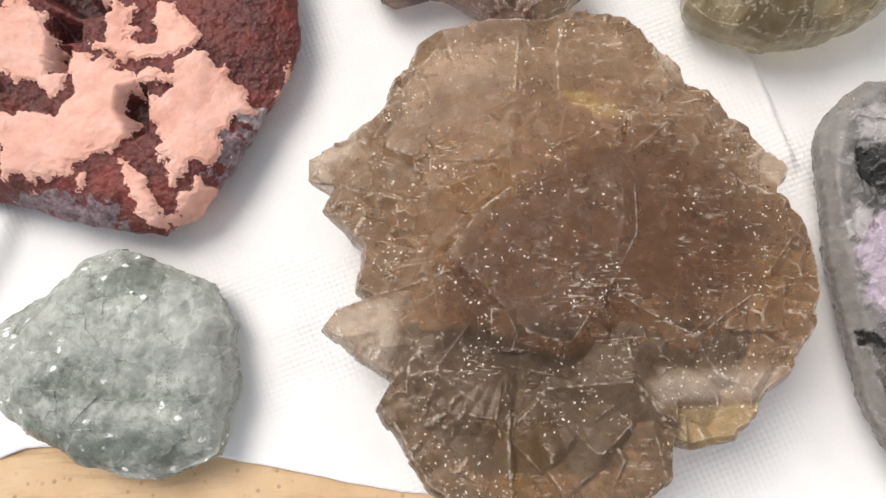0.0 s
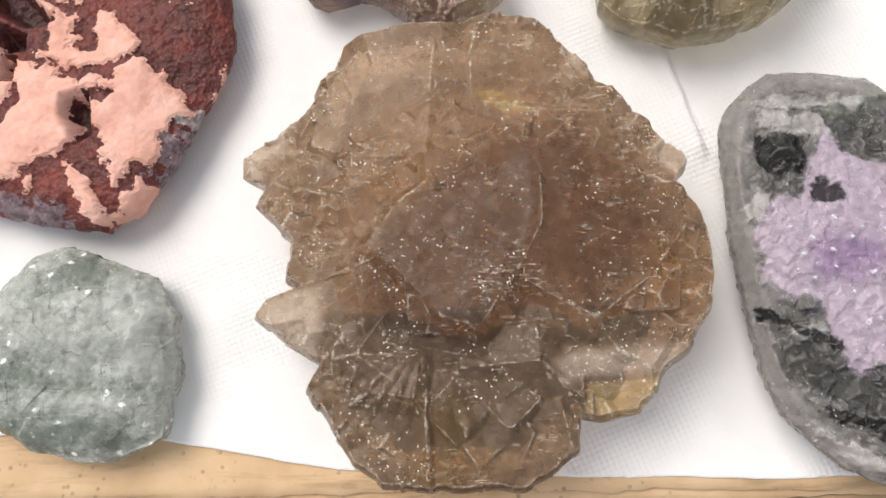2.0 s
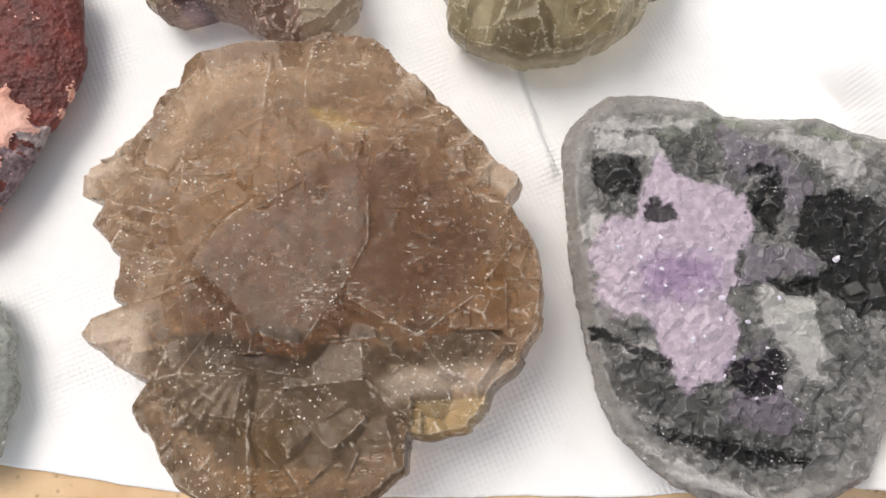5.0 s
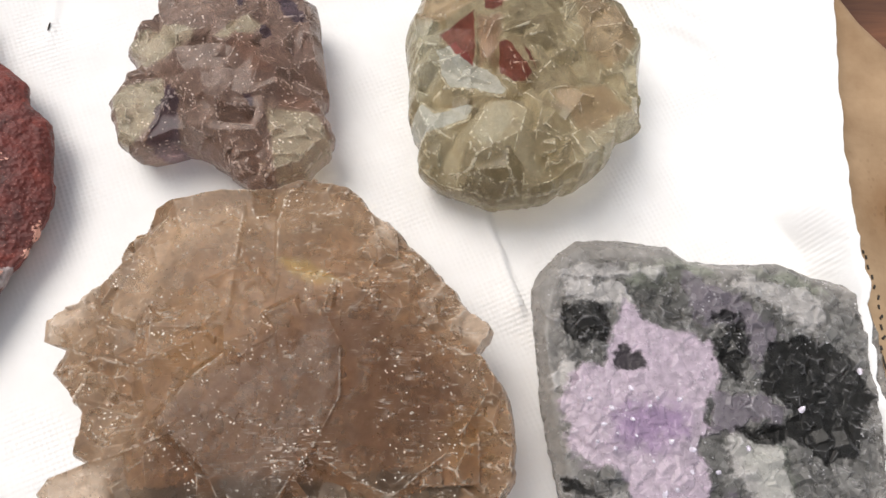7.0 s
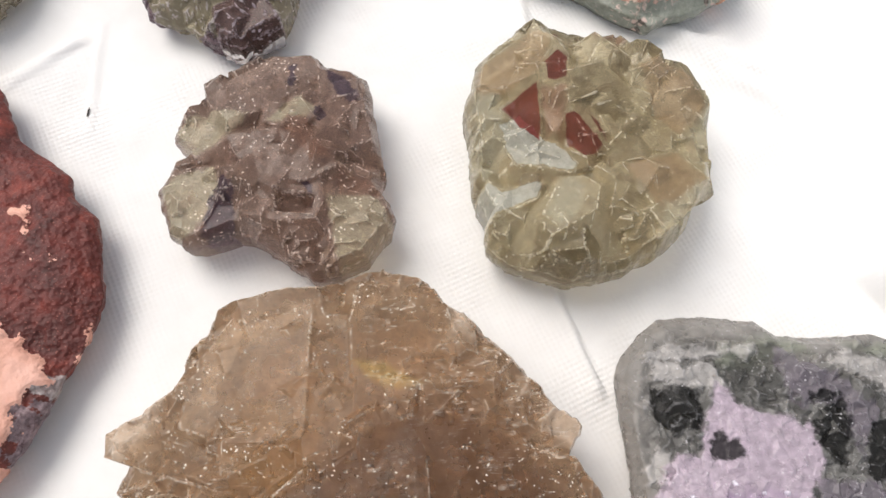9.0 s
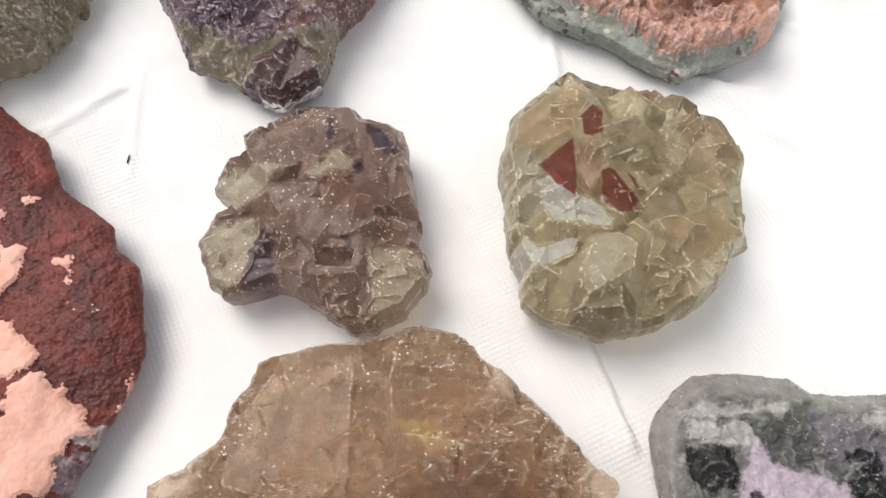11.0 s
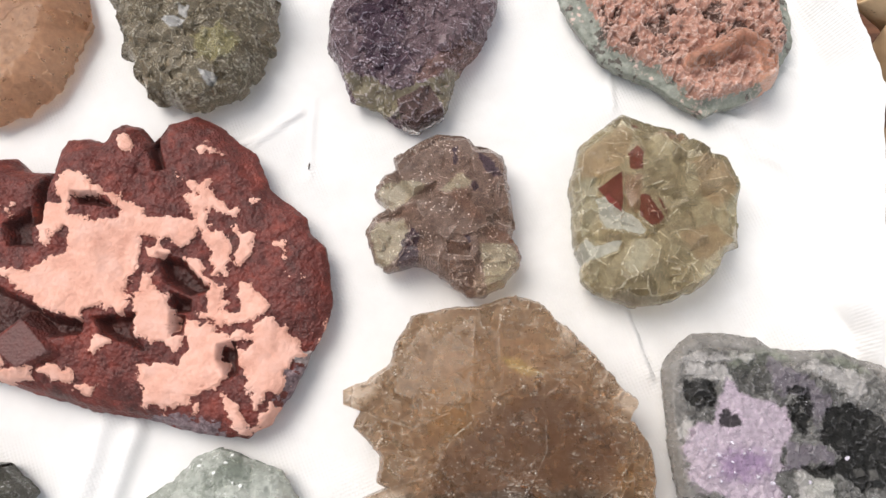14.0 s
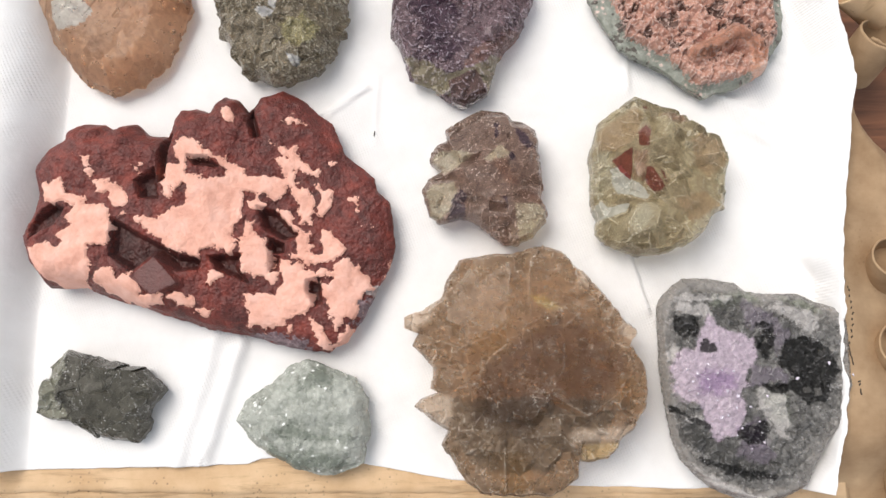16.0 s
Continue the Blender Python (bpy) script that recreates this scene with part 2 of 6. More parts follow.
# ---- materials ----
class Nodes:
    """Short names for the nodes of one material."""

    def __init__(self, name, rough=0.5, **sockets):
        self.m = bpy.data.materials.new(name)
        self.m.use_nodes = True
        self.t = self.m.node_tree
        self.b = self.t.nodes["Principled BSDF"]
        self.b.inputs["Roughness"].default_value = rough
        for key, v in sockets.items():
            self.b.inputs[key.replace("_", " ")].default_value = v
        self.co = self.t.nodes.new("ShaderNodeTexCoord").outputs["Object"]

    def put(self, socket, v):
        if isinstance(v, bpy.types.NodeSocket):
            self.t.links.new(v, socket)
        elif isinstance(v, (tuple, list)) and len(v) == 3 and socket.type == "RGBA":
            socket.default_value = (*v, 1)
        else:
            socket.default_value = v

    def noise(self, scale, detail=4, rough=0.55, distortion=0.0, vec=None):
        n = self.t.nodes.new("ShaderNodeTexNoise")
        self.put(n.inputs["Vector"], vec or self.co)
        for key, v in (("Scale", scale), ("Detail", detail), ("Roughness", rough), ("Distortion", distortion)):
            n.inputs[key].default_value = v
        return n.outputs["Fac"]

    def cells(self, scale, feature="F1", out="Distance", vec=None, randomness=1.0):
        n = self.t.nodes.new("ShaderNodeTexVoronoi")
        n.feature = feature
        self.put(n.inputs["Vector"], vec or self.co)
        n.inputs["Scale"].default_value = scale
        n.inputs["Randomness"].default_value = randomness
        return n.outputs[out]

    def warped(self, scale, amount):
        n = self.t.nodes.new("ShaderNodeTexNoise")
        self.put(n.inputs["Vector"], self.co)
        n.inputs["Scale"].default_value, n.inputs["Detail"].default_value = scale, 3
        v = self.t.nodes.new("ShaderNodeVectorMath")
        v.operation = "MULTIPLY_ADD"
        self.t.links.new(n.outputs["Color"], v.inputs[0])
        v.inputs[1].default_value = (amount,) * 3
        self.t.links.new(self.co, v.inputs[2])
        return v.outputs[0]

    def attr(self, name):
        n = self.t.nodes.new("ShaderNodeAttribute")
        n.attribute_name = name
        return n.outputs["Fac"]

    def math(self, op, a, b=0.0, c=0.0):
        n = self.t.nodes.new("ShaderNodeMath")
        n.operation = op
        for s, v in zip(n.inputs, (a, b, c)):
            self.put(s, v)
        return n.outputs[0]

    def step(self, v, a, b):
        n = self.t.nodes.new("ShaderNodeMapRange")
        n.interpolation_type = "SMOOTHSTEP"
        for s, w in zip(n.inputs, (v, a, b, 0.0, 1.0)):
            self.put(s, w)
        return n.outputs[0]

    def ramp(self, fac, stops):
        n = self.t.nodes.new("ShaderNodeValToRGB")
        e = n.color_ramp.elements
        while len(e) < len(stops):
            e.new(0.5)
        for el_, (pos, col) in zip(e, stops):
            el_.position, el_.color = pos, (*col, 1)
        self.put(n.inputs[0], fac)
        return n.outputs[0]

    def mix(self, fac, a, b, mode="MIX"):
        n = self.t.nodes.new("ShaderNodeMix")
        n.data_type, n.blend_type = "RGBA", mode
        self.put(n.inputs[0], fac)
        self.put(n.inputs[6], a)
        self.put(n.inputs[7], b)
        return n.outputs[2]

    def stretch(self, x, y, z, turn=0.0):
        n = self.t.nodes.new("ShaderNodeMapping")
        self.put(n.inputs["Vector"], self.co)
        n.inputs["Scale"].default_value = (x, y, z)
        n.inputs["Rotation"].default_value = (0, 0, radians(turn))
        return n.outputs[0]

    def bump(self, height, strength, distance, normal=None):
        n = self.t.nodes.new("ShaderNodeBump")
        n.inputs["Strength"].default_value = strength
        n.inputs["Distance"].default_value = distance
        self.put(n.inputs["Height"], height)
        if normal:
            self.put(n.inputs["Normal"], normal)
        return n.outputs[0]

    def done(self, colour=None, rough=None, normal=None):
        if colour is not None:
            self.put(self.b.inputs["Base Color"], colour)
        if rough is not None:
            self.put(self.b.inputs["Roughness"], rough)
        if normal is not None:
            self.put(self.b.inputs["Normal"], normal)
        return self.m


def ragged(n, attr, fray=2.0, scale=350, soft=0.25, bias=0.0):
    """A mask from a distance attribute (mm, positive inside) with a frayed border."""
    wob = n.math("MULTIPLY", n.math("SUBTRACT", n.noise(scale, 6, 0.62), 0.5), fray * 6)
    d = n.math("ADD", n.attr(attr), wob)
    return n.step(d, bias - soft, bias + soft)


def crystal(name, dark, light, layers=(), fleck=0.5, fleck_colour=(0.72, 0.70, 0.66), rough=0.32, sss=0.0, sss_radius=(0.6, 0.45, 0.3), grain=900, relief=0.35, tone=0.5, scratch=True, clear=0.0, cleave=(), speck=0.0, edge=0.8, edge_at=(0.12, 0.38), dots=(0.24, 0.12), contrast=1.0, zone_at=(0.5, 0.6), milky=(), shine=0.3):
    """A mineral: mottled colour, toned faces, coloured zones (distance attribute, colour, fray, amount), pale cracks,
    and flecks with painted glints among them.
    """
    n = Nodes(name, rough, Specular_IOR_Level=shine)
    v = n.math("ADD", n.math("MULTIPLY", n.noise(70, 6, 0.62, 0.8), 1 - tone), n.math("MULTIPLY", n.attr("tone"), tone))
    col = n.ramp(v, [(0.22, dark), (0.5, tuple((p + q) / 2 for p, q in zip(dark, light))), (0.78, light)])
    col = n.mix(0.4 * contrast, col, n.ramp(n.noise(380, 6, 0.65, 0.5), [(0.3, tuple(c * 0.55 for c in dark)), (0.7, tuple(min(1, c * 1.3) for c in light))]))
    cloudy = None  # zones that scatter light instead of passing it
    for key, colour, fray, amount, *soft in layers:
        shade = n.ramp(n.noise(430, 6, 0.7), [(0.25, tuple(c * 0.6 for c in colour)), (0.72, tuple(min(1, c * 1.25) for c in colour))])
        zone_mask = ragged(n, key, fray, soft=soft[0] if soft else 0.25)
        if key in milky:
            cloudy = zone_mask if cloudy is None else n.math("MAXIMUM", cloudy, zone_mask)
        col = n.mix(n.math("MULTIPLY", zone_mask, amount), col, shade)
    if speck:
        col = n.mix(n.math("MULTIPLY", n.step(n.cells(1500), 0.3, 0.12), n.math("MULTIPLY", n.step(n.noise(110, 4), 0.42, 0.6), speck)), col, tuple(c * 0.35 for c in dark))
    nor = n.bump(n.noise(200, 4, 0.55), relief * 0.7, 0.0015)
    warp = n.warped(260, 0.006)
    if fleck:
        # pale specks, and glints painted into the base colour with them
        spots = n.step(n.cells(grain * 0.8, vec=n.warped(500, 0.002)), *dots)
        zone = n.step(n.noise(95, 5, 0.65), *zone_at)
        f = n.math("MULTIPLY", n.math("MULTIPLY", spots, zone), fleck)
        if scratch:
            crack = n.step(n.cells(150, "DISTANCE_TO_EDGE", vec=warp), 0.022, 0.006)
            crack = n.math("MULTIPLY", crack, n.math("MULTIPLY", n.step(n.noise(90, 4), 0.5, 0.6), n.step(n.noise(900, 3), 0.44, 0.56)))
            f = n.math("MAXIMUM", f, n.math("MULTIPLY", crack, fleck * 0.7))
        for k, turn in enumerate(cleave):
            line = n.math("ABSOLUTE", n.math("SUBTRACT", n.noise(60, 3, 0.6, 0.25, n.stretch(1.0, 9.0, 1.0, turn)), 0.5))
            line = n.math("MULTIPLY", n.step(line, 0.018, 0.005), n.step(n.noise(75, 4, 0.6, 0.0, n.stretch(1, 1, 1, turn + 31 * k)), 0.5, 0.6))
            line = n.math("MULTIPLY", line, n.step(n.noise(1100, 3), 0.4, 0.56))
            f = n.math("MAXIMUM", f, n.math("MULTIPLY", line, fleck * 0.55))
        # edges paler from wear, with their sparkle put into the colour too
        worn = n.math("MULTIPLY", n.step(n.attr("ridge"), *edge_at), n.step(n.noise(800, 4, 0.65), 0.42, 0.6))
        f = n.math("MAXIMUM", f, n.math("MULTIPLY", worn, fleck * edge))
        col = n.mix(f, col, fleck_colour)
        nor = n.bump(f, 0.35, 0.0005, nor)
        if clear:
            passing = n.math("MULTIPLY", n.math("SUBTRACT", 1.0, f), clear)
            if cloudy is not None:
                passing = n.math("MULTIPLY", passing, n.math("SUBTRACT", 1.0, n.math("MULTIPLY", cloudy, 0.4)))
            n.put(n.b.inputs["Transmission Weight"], passing)
    nor = n.bump(n.noise(grain, 6, 0.7, 1.0), relief, 0.0003, nor)
    ro = n.math("ADD", n.math("MULTIPLY", n.noise(260, 4), 0.3), rough - 0.12)
    if sss:
        n.b.inputs["Subsurface Weight"].default_value = sss
        n.b.inputs["Subsurface Radius"].default_value = sss_radius
        n.b.inputs["Subsurface Scale"].default_value = 0.006
    if clear:
        if not fleck:
            n.b.inputs["Transmission Weight"].default_value = clear
        n.b.inputs["IOR"].default_value = 1.28
    return n.done(col, ro, nor)


def paper_material():
    n = Nodes("paper_towel_white", 0.9)
    sep = n.t.nodes.new("ShaderNodeSeparateXYZ")
    n.put(sep.inputs[0], n.stretch(1, 1, 1, 24))
    k = 2 * math.pi / 0.0019
    a = n.math("SINE", n.math("MULTIPLY", sep.outputs[0], k))
    b = n.math("SINE", n.math("MULTIPLY", sep.outputs[1], k))
    dots = n.math("MULTIPLY", n.math("MULTIPLY", a, b), n.step(n.noise(26, 4), 0.42, 0.66))
    col = n.ramp(n.noise(60, 4), [(0.3, (0.80, 0.79, 0.78)), (0.7, (0.86, 0.855, 0.85))])
    nor = n.bump(dots, 0.32, 0.0004)
    nor = n.bump(n.noise(1500, 4, 0.65), 0.25, 0.0002, nor)
    nor = n.bump(n.noise(70, 4, 0.5), 0.5, 0.0015, nor)
    return n.done(col, None, nor)


def card_material(name, a, b, spots=1.0, grain=1.0):
    n = Nodes(name, 0.8)
    col = n.ramp(n.noise(40, 5, 0.6), [(0.3, a), (0.7, b)])
    fibre = n.noise(30, 5, 0.65, 0.3, n.stretch(1, 9, 3))
    col = n.mix(n.math("MULTIPLY", n.step(fibre, 0.5, 0.75), grain), col, tuple(c * 0.72 for c in a))
    dirt = n.math("MULTIPLY", n.step(n.cells(420), 0.30, 0.14), n.step(n.noise(45, 4), 0.46, 0.6))
    col = n.mix(n.math("MULTIPLY", dirt, 0.5 * spots), col, (0.06, 0.03, 0.015))
    nor = n.bump(fibre, 0.3 * grain, 0.0006)
    nor = n.bump(n.noise(800, 4), 0.3, 0.0003, nor)
    return n.done(col, None, nor)


M_PAPER = paper_material()
M_CARD = card_material("aged_card", (0.53, 0.345, 0.185), (0.71, 0.51, 0.315))
M_KRAFT = card_material("tan_kraft", (0.27, 0.168, 0.088), (0.48, 0.335, 0.20), 0.3, 0.15)
M_INK = Nodes("dark_print", 0.8).done((0.035, 0.028, 0.022))


def wood_material():
    n = Nodes("brown_wood", 0.55)
    g = n.noise(14, 6, 0.6, 0.8, n.stretch(1, 12, 4))
    col = n.ramp(g, [(0.3, (0.085, 0.032, 0.014)), (0.7, (0.25, 0.10, 0.045))])
    return n.done(col, None, n.bump(g, 0.3, 0.001))


M_WOOD = wood_material()

# ---- setting: table and ground ----
bm = bmesh.new()
bmesh.ops.create_cube(bm, size=1, matrix=Matrix.Translation((0, 0.1, -0.035)) @ Matrix.Diagonal((1.6, 1.1, 0.03, 1)))
bmesh.ops.bevel(bm, geom=bm.edges[:], offset=0.004, segments=2, affect="EDGES")
me = bpy.data.meshes.new("tabletop")
bm.to_mesh(me)
bm.free()
me.materials.append(M_WOOD)
table = new("tabletop", me)
tagged(table, "brown stained wooden surface under the tray", "table", kind="structure")
gm = bpy.data.meshes.new("ground")
gm.from_pydata([(-300, -300, -0.78), (300, -300, -0.78), (300, 300, -0.78), (-300, 300, -0.78)], [], [(0, 1, 2, 3)])
gm.materials.append(M_WOOD)
tagged(new("ground", gm), "plain brown floor below the table", "floor", kind="structure")
for sx in (-0.7, 0.7):
    for sy in (-0.37, 0.57):
        bm = bmesh.new()
        bmesh.ops.create_cube(bm, size=1, matrix=Matrix.Translation((sx, sy, -0.415)) @ Matrix.Diagonal((0.06, 0.06, 0.73, 1)))
        part("table_leg", bm, M_WOOD, table)

# ---- paper towel ----
LEFT, RIGHT, BACK = -228.0, 152.0, 262.0


def front_edge(x):
    """The paper's cut front edge, in mm."""
    e = np.interp(x, [-260, -228, -150, -112, -106, -90, -70, -17, 30, 56, 90, 130, 165, 190], [-14, -13.4, -12.0, -10.5, -8.4, -7.6, -8.6, -18, -20.5, -21, -22, -21, -22, -22])
    return e + 0.25 * value_noise(x / 6.0, x * 0, 3)


def ridge(x, y, ax, ay, bx, by, high, wide, side=0.0):
    """A crease in the paper between two points."""
    dx, dy = bx - ax, by - ay
    t = np.clip(((x - ax) * dx + (y - ay) * dy) / (dx * dx + dy * dy), 0, 1)
    wob = 1.2 * fbm(x, y, 14, 3, int(abs(ax)))
    d = ((x - ax - t * dx) * dy - (y - ay - t * dy) * dx) / math.hypot(dx, dy) + wob
    r = np.hypot(x - ax - t * dx, y - ay - t * dy)
    fall = np.exp(-np.maximum(0, r - np.abs(d)) ** 2 / (wide * wide * 4))
    body = np.exp(-(d / wide) ** 2)
    return high * fall * (body + side * smooth(-wide, wide, d) * np.exp(-(d / (wide * 7)) ** 2))


RIM_Y = [-20.5, -8.0, 21.4, 46.4, 71.8, 97.6, 124.0, 150.8, 169.9, 189.3, 206.2, 236.2, 276.2]
RIM_X = [150.8, 153.6, 159.6, 159.5, 160.5, 162.3, 165.9, 169.8, 173.8, 169.9, 167.0, 161.0, 161.0]


def paper_rim(y):
    """Where the paper ends, part way up the tray's side wall."""
    return np.interp(y, RIM_Y, RIM_X)


def paper_height(x, y):
    z = 0.7 * (fbm(x, y, 34, 4, 21) - 0.7) * smooth(20, 150, y)
    z = z + ridge(x, y, 67.1, 92.8, 76.5, 61.9, 0.9, 1.0, 0.6)
    z = z + ridge(x, y, 68.8, 89.4, 77.1, 59.8, 0.8, 1.0, 0.5)
    z = z + ridge(x, y, 71.0, 193.5, 71.6, 171.4, 0.9, 1.5, 0.5)
    z = z + ridge(x, y, 108.9, 168.0, 150.9, 145.5, 1.5, 2.2, 0.4)
    z = z + ridge(x, y, 119.2, 160.2, 161.6, 119.4, 1.4, 2.6, 0.4)
    z = z + ridge(x, y, -52.6, 175.7, -53.9, 144.1, 0.4, 1.2, 0.4)
    z = z + ridge(x, y, -81.0, 158.0, -59.8, 170.6, 1.1, 1.4, 0.5)
    z = z + ridge(x, y, -116.3, 46.2, -130.9, -5.2, 2.4, 3.2, 0.7)
    z = z + ridge(x, y, -128.6, 46.2, -144.1, -9.1, 1.8, 3.8, 0.4)
    z = z + ridge(x, y, 106.6, 165.9, 131.1, 161.9, 1.2, 1.6, 0.5)
    z = z + ridge(x, y, 147.1, 184.2, 169.5, 176.8, 1.5, 2.0, 0.8)
    z = z + ridge(x, y, -76.2, 158.3, -60.1, 169.7, 0.9, 1.6, 0.5)
    z = z + ridge(x, y, 131.0, 146.6, 170.8, 123.7, 0.9, 2.4, 0.4)
    # the sheet climbs the tray's walls
    edge = paper_rim(y)
    z = z * smooth(edge - 14, edge - 30, x)
    tight = smooth(-18, -4, y) * smooth(88, 72, y)  # the purple slab presses the sheet against the wall
    run = 14.0 - 10.0 * tight
    t = np.maximum(0, x - (edge - run))
    z = z + 21 * (1 - np.exp(-1.6 * (t / run) ** 2.0)) * 1.22
    t = np.maximum(0, LEFT + 12 + 9 * smooth(40, 180, y) - x)
    z = z + 24 * (1 - np.exp(-(t / 14.0) ** 1.7))
    t = np.maximum(0, y - BACK)
    z = z + 24 * (1 - np.exp(-(t / 10.0) ** 1.7))
    return z


def build_paper():
    nx, ny = 560, 400
    u = np.linspace(0, 1, nx)[None]
    v = np.linspace(0, 1, ny)
    about = -20 + (BACK + 32) * v[:, None]
    end = paper_rim(about) + 0.7 * fbm(about, about * 0, 9, 5, 31)
    x = LEFT - 14 + (end - LEFT + 14) * u
    lo = front_edge(x)
    y = lo + (BACK + 12 - lo) * v[:, None]
    z = paper_height(x, y)
    verts = np.stack([x, y, z], -1).reshape(-1, 3) / 1000
    ob = mesh_object("paper_towel", verts, grid_faces(ny, nx), M_PAPER)
    so = ob.modifiers.new("thickness", "SOLIDIFY")
    so.thickness, so.offset = 0.0004, 1
    tagged(ob, "white embossed paper towel creased and lining the tray", "paper towel")


build_paper()

# a tiny dark fibre caught in the paper
bm = bmesh.new()
bmesh.ops.create_icosphere(bm, subdivisions=1, radius=0.0004, matrix=Matrix.Diagonal((0.7, 4.5, 0.6, 1)))
me = bpy.data.meshes.new("dark_fibre")
bm.to_mesh(me)
bm.free()
me.materials.append(M_INK)
fibre = new("dark_fibre", me)
fibre.matrix_world = pose(-0.0541, 0.1478, 0.0006, 0, 0, -8)
tagged(fibre, "tiny dark fibre lying on the white paper", "fibre")

# ---- tray ----
tray = new("cardboard_tray")
tagged(tray, "worn tan cardboard tray with layered peeling edges", "tray")


def sheet(name, x0, x1, back, front, z, thick, material, parent, seed, ragged_by=1.0, label=""):
    """One ply of card with a torn front edge and thickness."""
    nx, ny = 420, 8
    x = np.broadcast_to(np.linspace(x0, x1, nx)[None], (ny, nx))
    f = front + ragged_by * fbm(x[0], x[0] * 0, 26, 5, seed) + 0.35 * ragged_by * fbm(x[0], x[0] * 0, 4, 4, seed + 2)
    y = back + (f[None] - back) * np.linspace(0, 1, ny)[:, None]
    zz = z + (0.5 * fbm(x, y, 40, 3, seed + 4) + 0.7) * np.linspace(0, 1, ny)[:, None] ** 3
    ob = mesh_object(name, np.stack([x, y, zz], -1).reshape(-1, 3) / 1000, grid_faces(ny, nx)[:, ::-1].copy(), material, parent=parent, label=label)
    so = ob.modifiers.new("thickness", "SOLIDIFY")
    so.thickness, so.offset = thick, -1
    return ob


sheet("base", LEFT - 10, RIGHT + 6, BACK + 4, -5, -2.2, 0.0015, M_CARD, tray, 3, 0.2)
sheet("top_ply", LEFT - 16, 150, -2, -24.0, -0.5, 0.0008, M_CARD, tray, 11, 1.6)
sheet("middle_ply", LEFT - 22, 166, -4, -27.0, -1.6, 0.0008, M_CARD, tray, 12, 1.2)
sheet("lower_ply", LEFT - 26, 168, -4, -30.0, -2.8, 0.0010, M_KRAFT, tray, 13, 1.6)
sheet("bottom_ply", LEFT - 26, 167, BACK + 10, -36.0, -5.2, 0.0012, M_KRAFT, tray, 14, 1.4)


def wall_strip(name, x, y0, y1, high, seed, lean):
    n, m_ = 120, 8
    yy = np.broadcast_to(np.linspace(y0, y1, n)[None], (m_, n))
    t = np.linspace(0, 1, m_)[:, None]
    xx = x + lean * t + 1.2 * fbm(yy, yy * 0 + t * 9, 40, 3, seed)
    zz = -5 + (high + 5 + 1.0 * fbm(yy, yy * 0, 12, 4, seed + 3)) * t
    ob = mesh_object(name, np.stack([xx, yy, zz], -1).reshape(-1, 3) / 1000, grid_faces(m_, n), M_KRAFT, parent=tray)
    so = ob.modifiers.new("thickness", "SOLIDIFY")
    so.thickness, so.offset = 0.0015, 0
    return ob


wall_strip("side_wall", RIGHT + 17, 0, BACK + 8, 7, 41, 1)
wall_strip("side_wall", LEFT - 17, -20, BACK + 8, 20, 42, -4)


# ---- torn and curled card beside the tray ----
def kraft_sheet():
    """A tan printed sheet that hangs over the tray's side wall in loose waves."""
    ny, nx = 160, 60
    y = np.broadcast_to(np.linspace(-34, 178, ny)[:, None], (ny, nx))
    s = np.linspace(0, 1, nx)[None]
    inner = paper_rim(y) - 1.0
    wide = 2 + 42 * smooth(172, 105, y) + 3 * np.sin(y / 23.0) * smooth(172, 120, y) + 2 * fbm(y, y * 0, 16, 4, 5)
    x = inner + 1.0 + wide * s
    z = 15 - 10 * s + 4.5 * np.sin(s * 4.5 + y / 24.0) * s + 3.0 * np.sin(y / 21.0 + 1.5) * s - 16 * smooth(5, -25, y) + 1.2 * fbm(x, y, 18, 3, 6)
    ob = mesh_object("kraft_sheet", np.stack([x, y + 0 * s, z], -1).reshape(-1, 3) / 1000, grid_faces(ny, nx), M_KRAFT, parent=tray, label="wavy tan printed cardboard flap")
    so = ob.modifiers.new("thickness", "SOLIDIFY")
    so.thickness, so.offset = 0.0007, -1
    return x, y, z


kx, ky, kz = kraft_sheet()


def ink_bar(y_at, s_at, length, width, turn):
    """One illegible printed mark on the flap."""
    i = int(np.argmin(np.abs(ky[:, 0] - y_at)))
    j = int(s_at * (kx.shape[1] - 1))
    bm = bmesh.new()
    bmesh.ops.create_cube(bm, size=1, matrix=Matrix.Diagonal((length / 1000, width / 1000, 0.0003, 1)))
    du, dv = Vector((kx[i, j + 1] - kx[i, j], 0, kz[i, j + 1] - kz[i, j])).normalized(), Vector((kx[i + 1, j] - kx[i, j], ky[i + 1, j] - ky[i, j], kz[i + 1, j] - kz[i, j])).normalized()
    up = du.cross(dv).normalized()
    m = Matrix((du, up.cross(du), up)).transposed().to_4x4()
    m.translation = Vector((kx[i, j], ky[i, j], kz[i, j])) / 1000 + up * 0.0002
    ob = part("printed_mark", bm, M_INK, tray)
    ob.matrix_local = m @ pose(0, 0, 0, 0, 0, turn)


rng = np.random.default_rng(8)
for k in range(16):
    ink_bar(128 - k * 2.6, 0.03 + 0.015 * math.sin(k), rng.uniform(0.7, 1.5), 0.45, rng.uniform(20, 130))
for k in range(15):
    a = -1.2 + k * 0.17
    ink_bar(58 + 17 * math.sin(a), 0.02 + 0.15 * max(0.05, math.cos(a)), rng.uniform(0.8, 1.5), 0.5, rng.uniform(30, 120))
for k in range(6):
    ink_bar(56 - k * 4.0, 0.06 + 0.012 * k, 0.4, 4.2, 8)
for k in range(4):
    ink_bar(27 - k * 1.6, 0.17, 1.3, 0.5, 20 + 30 * k)


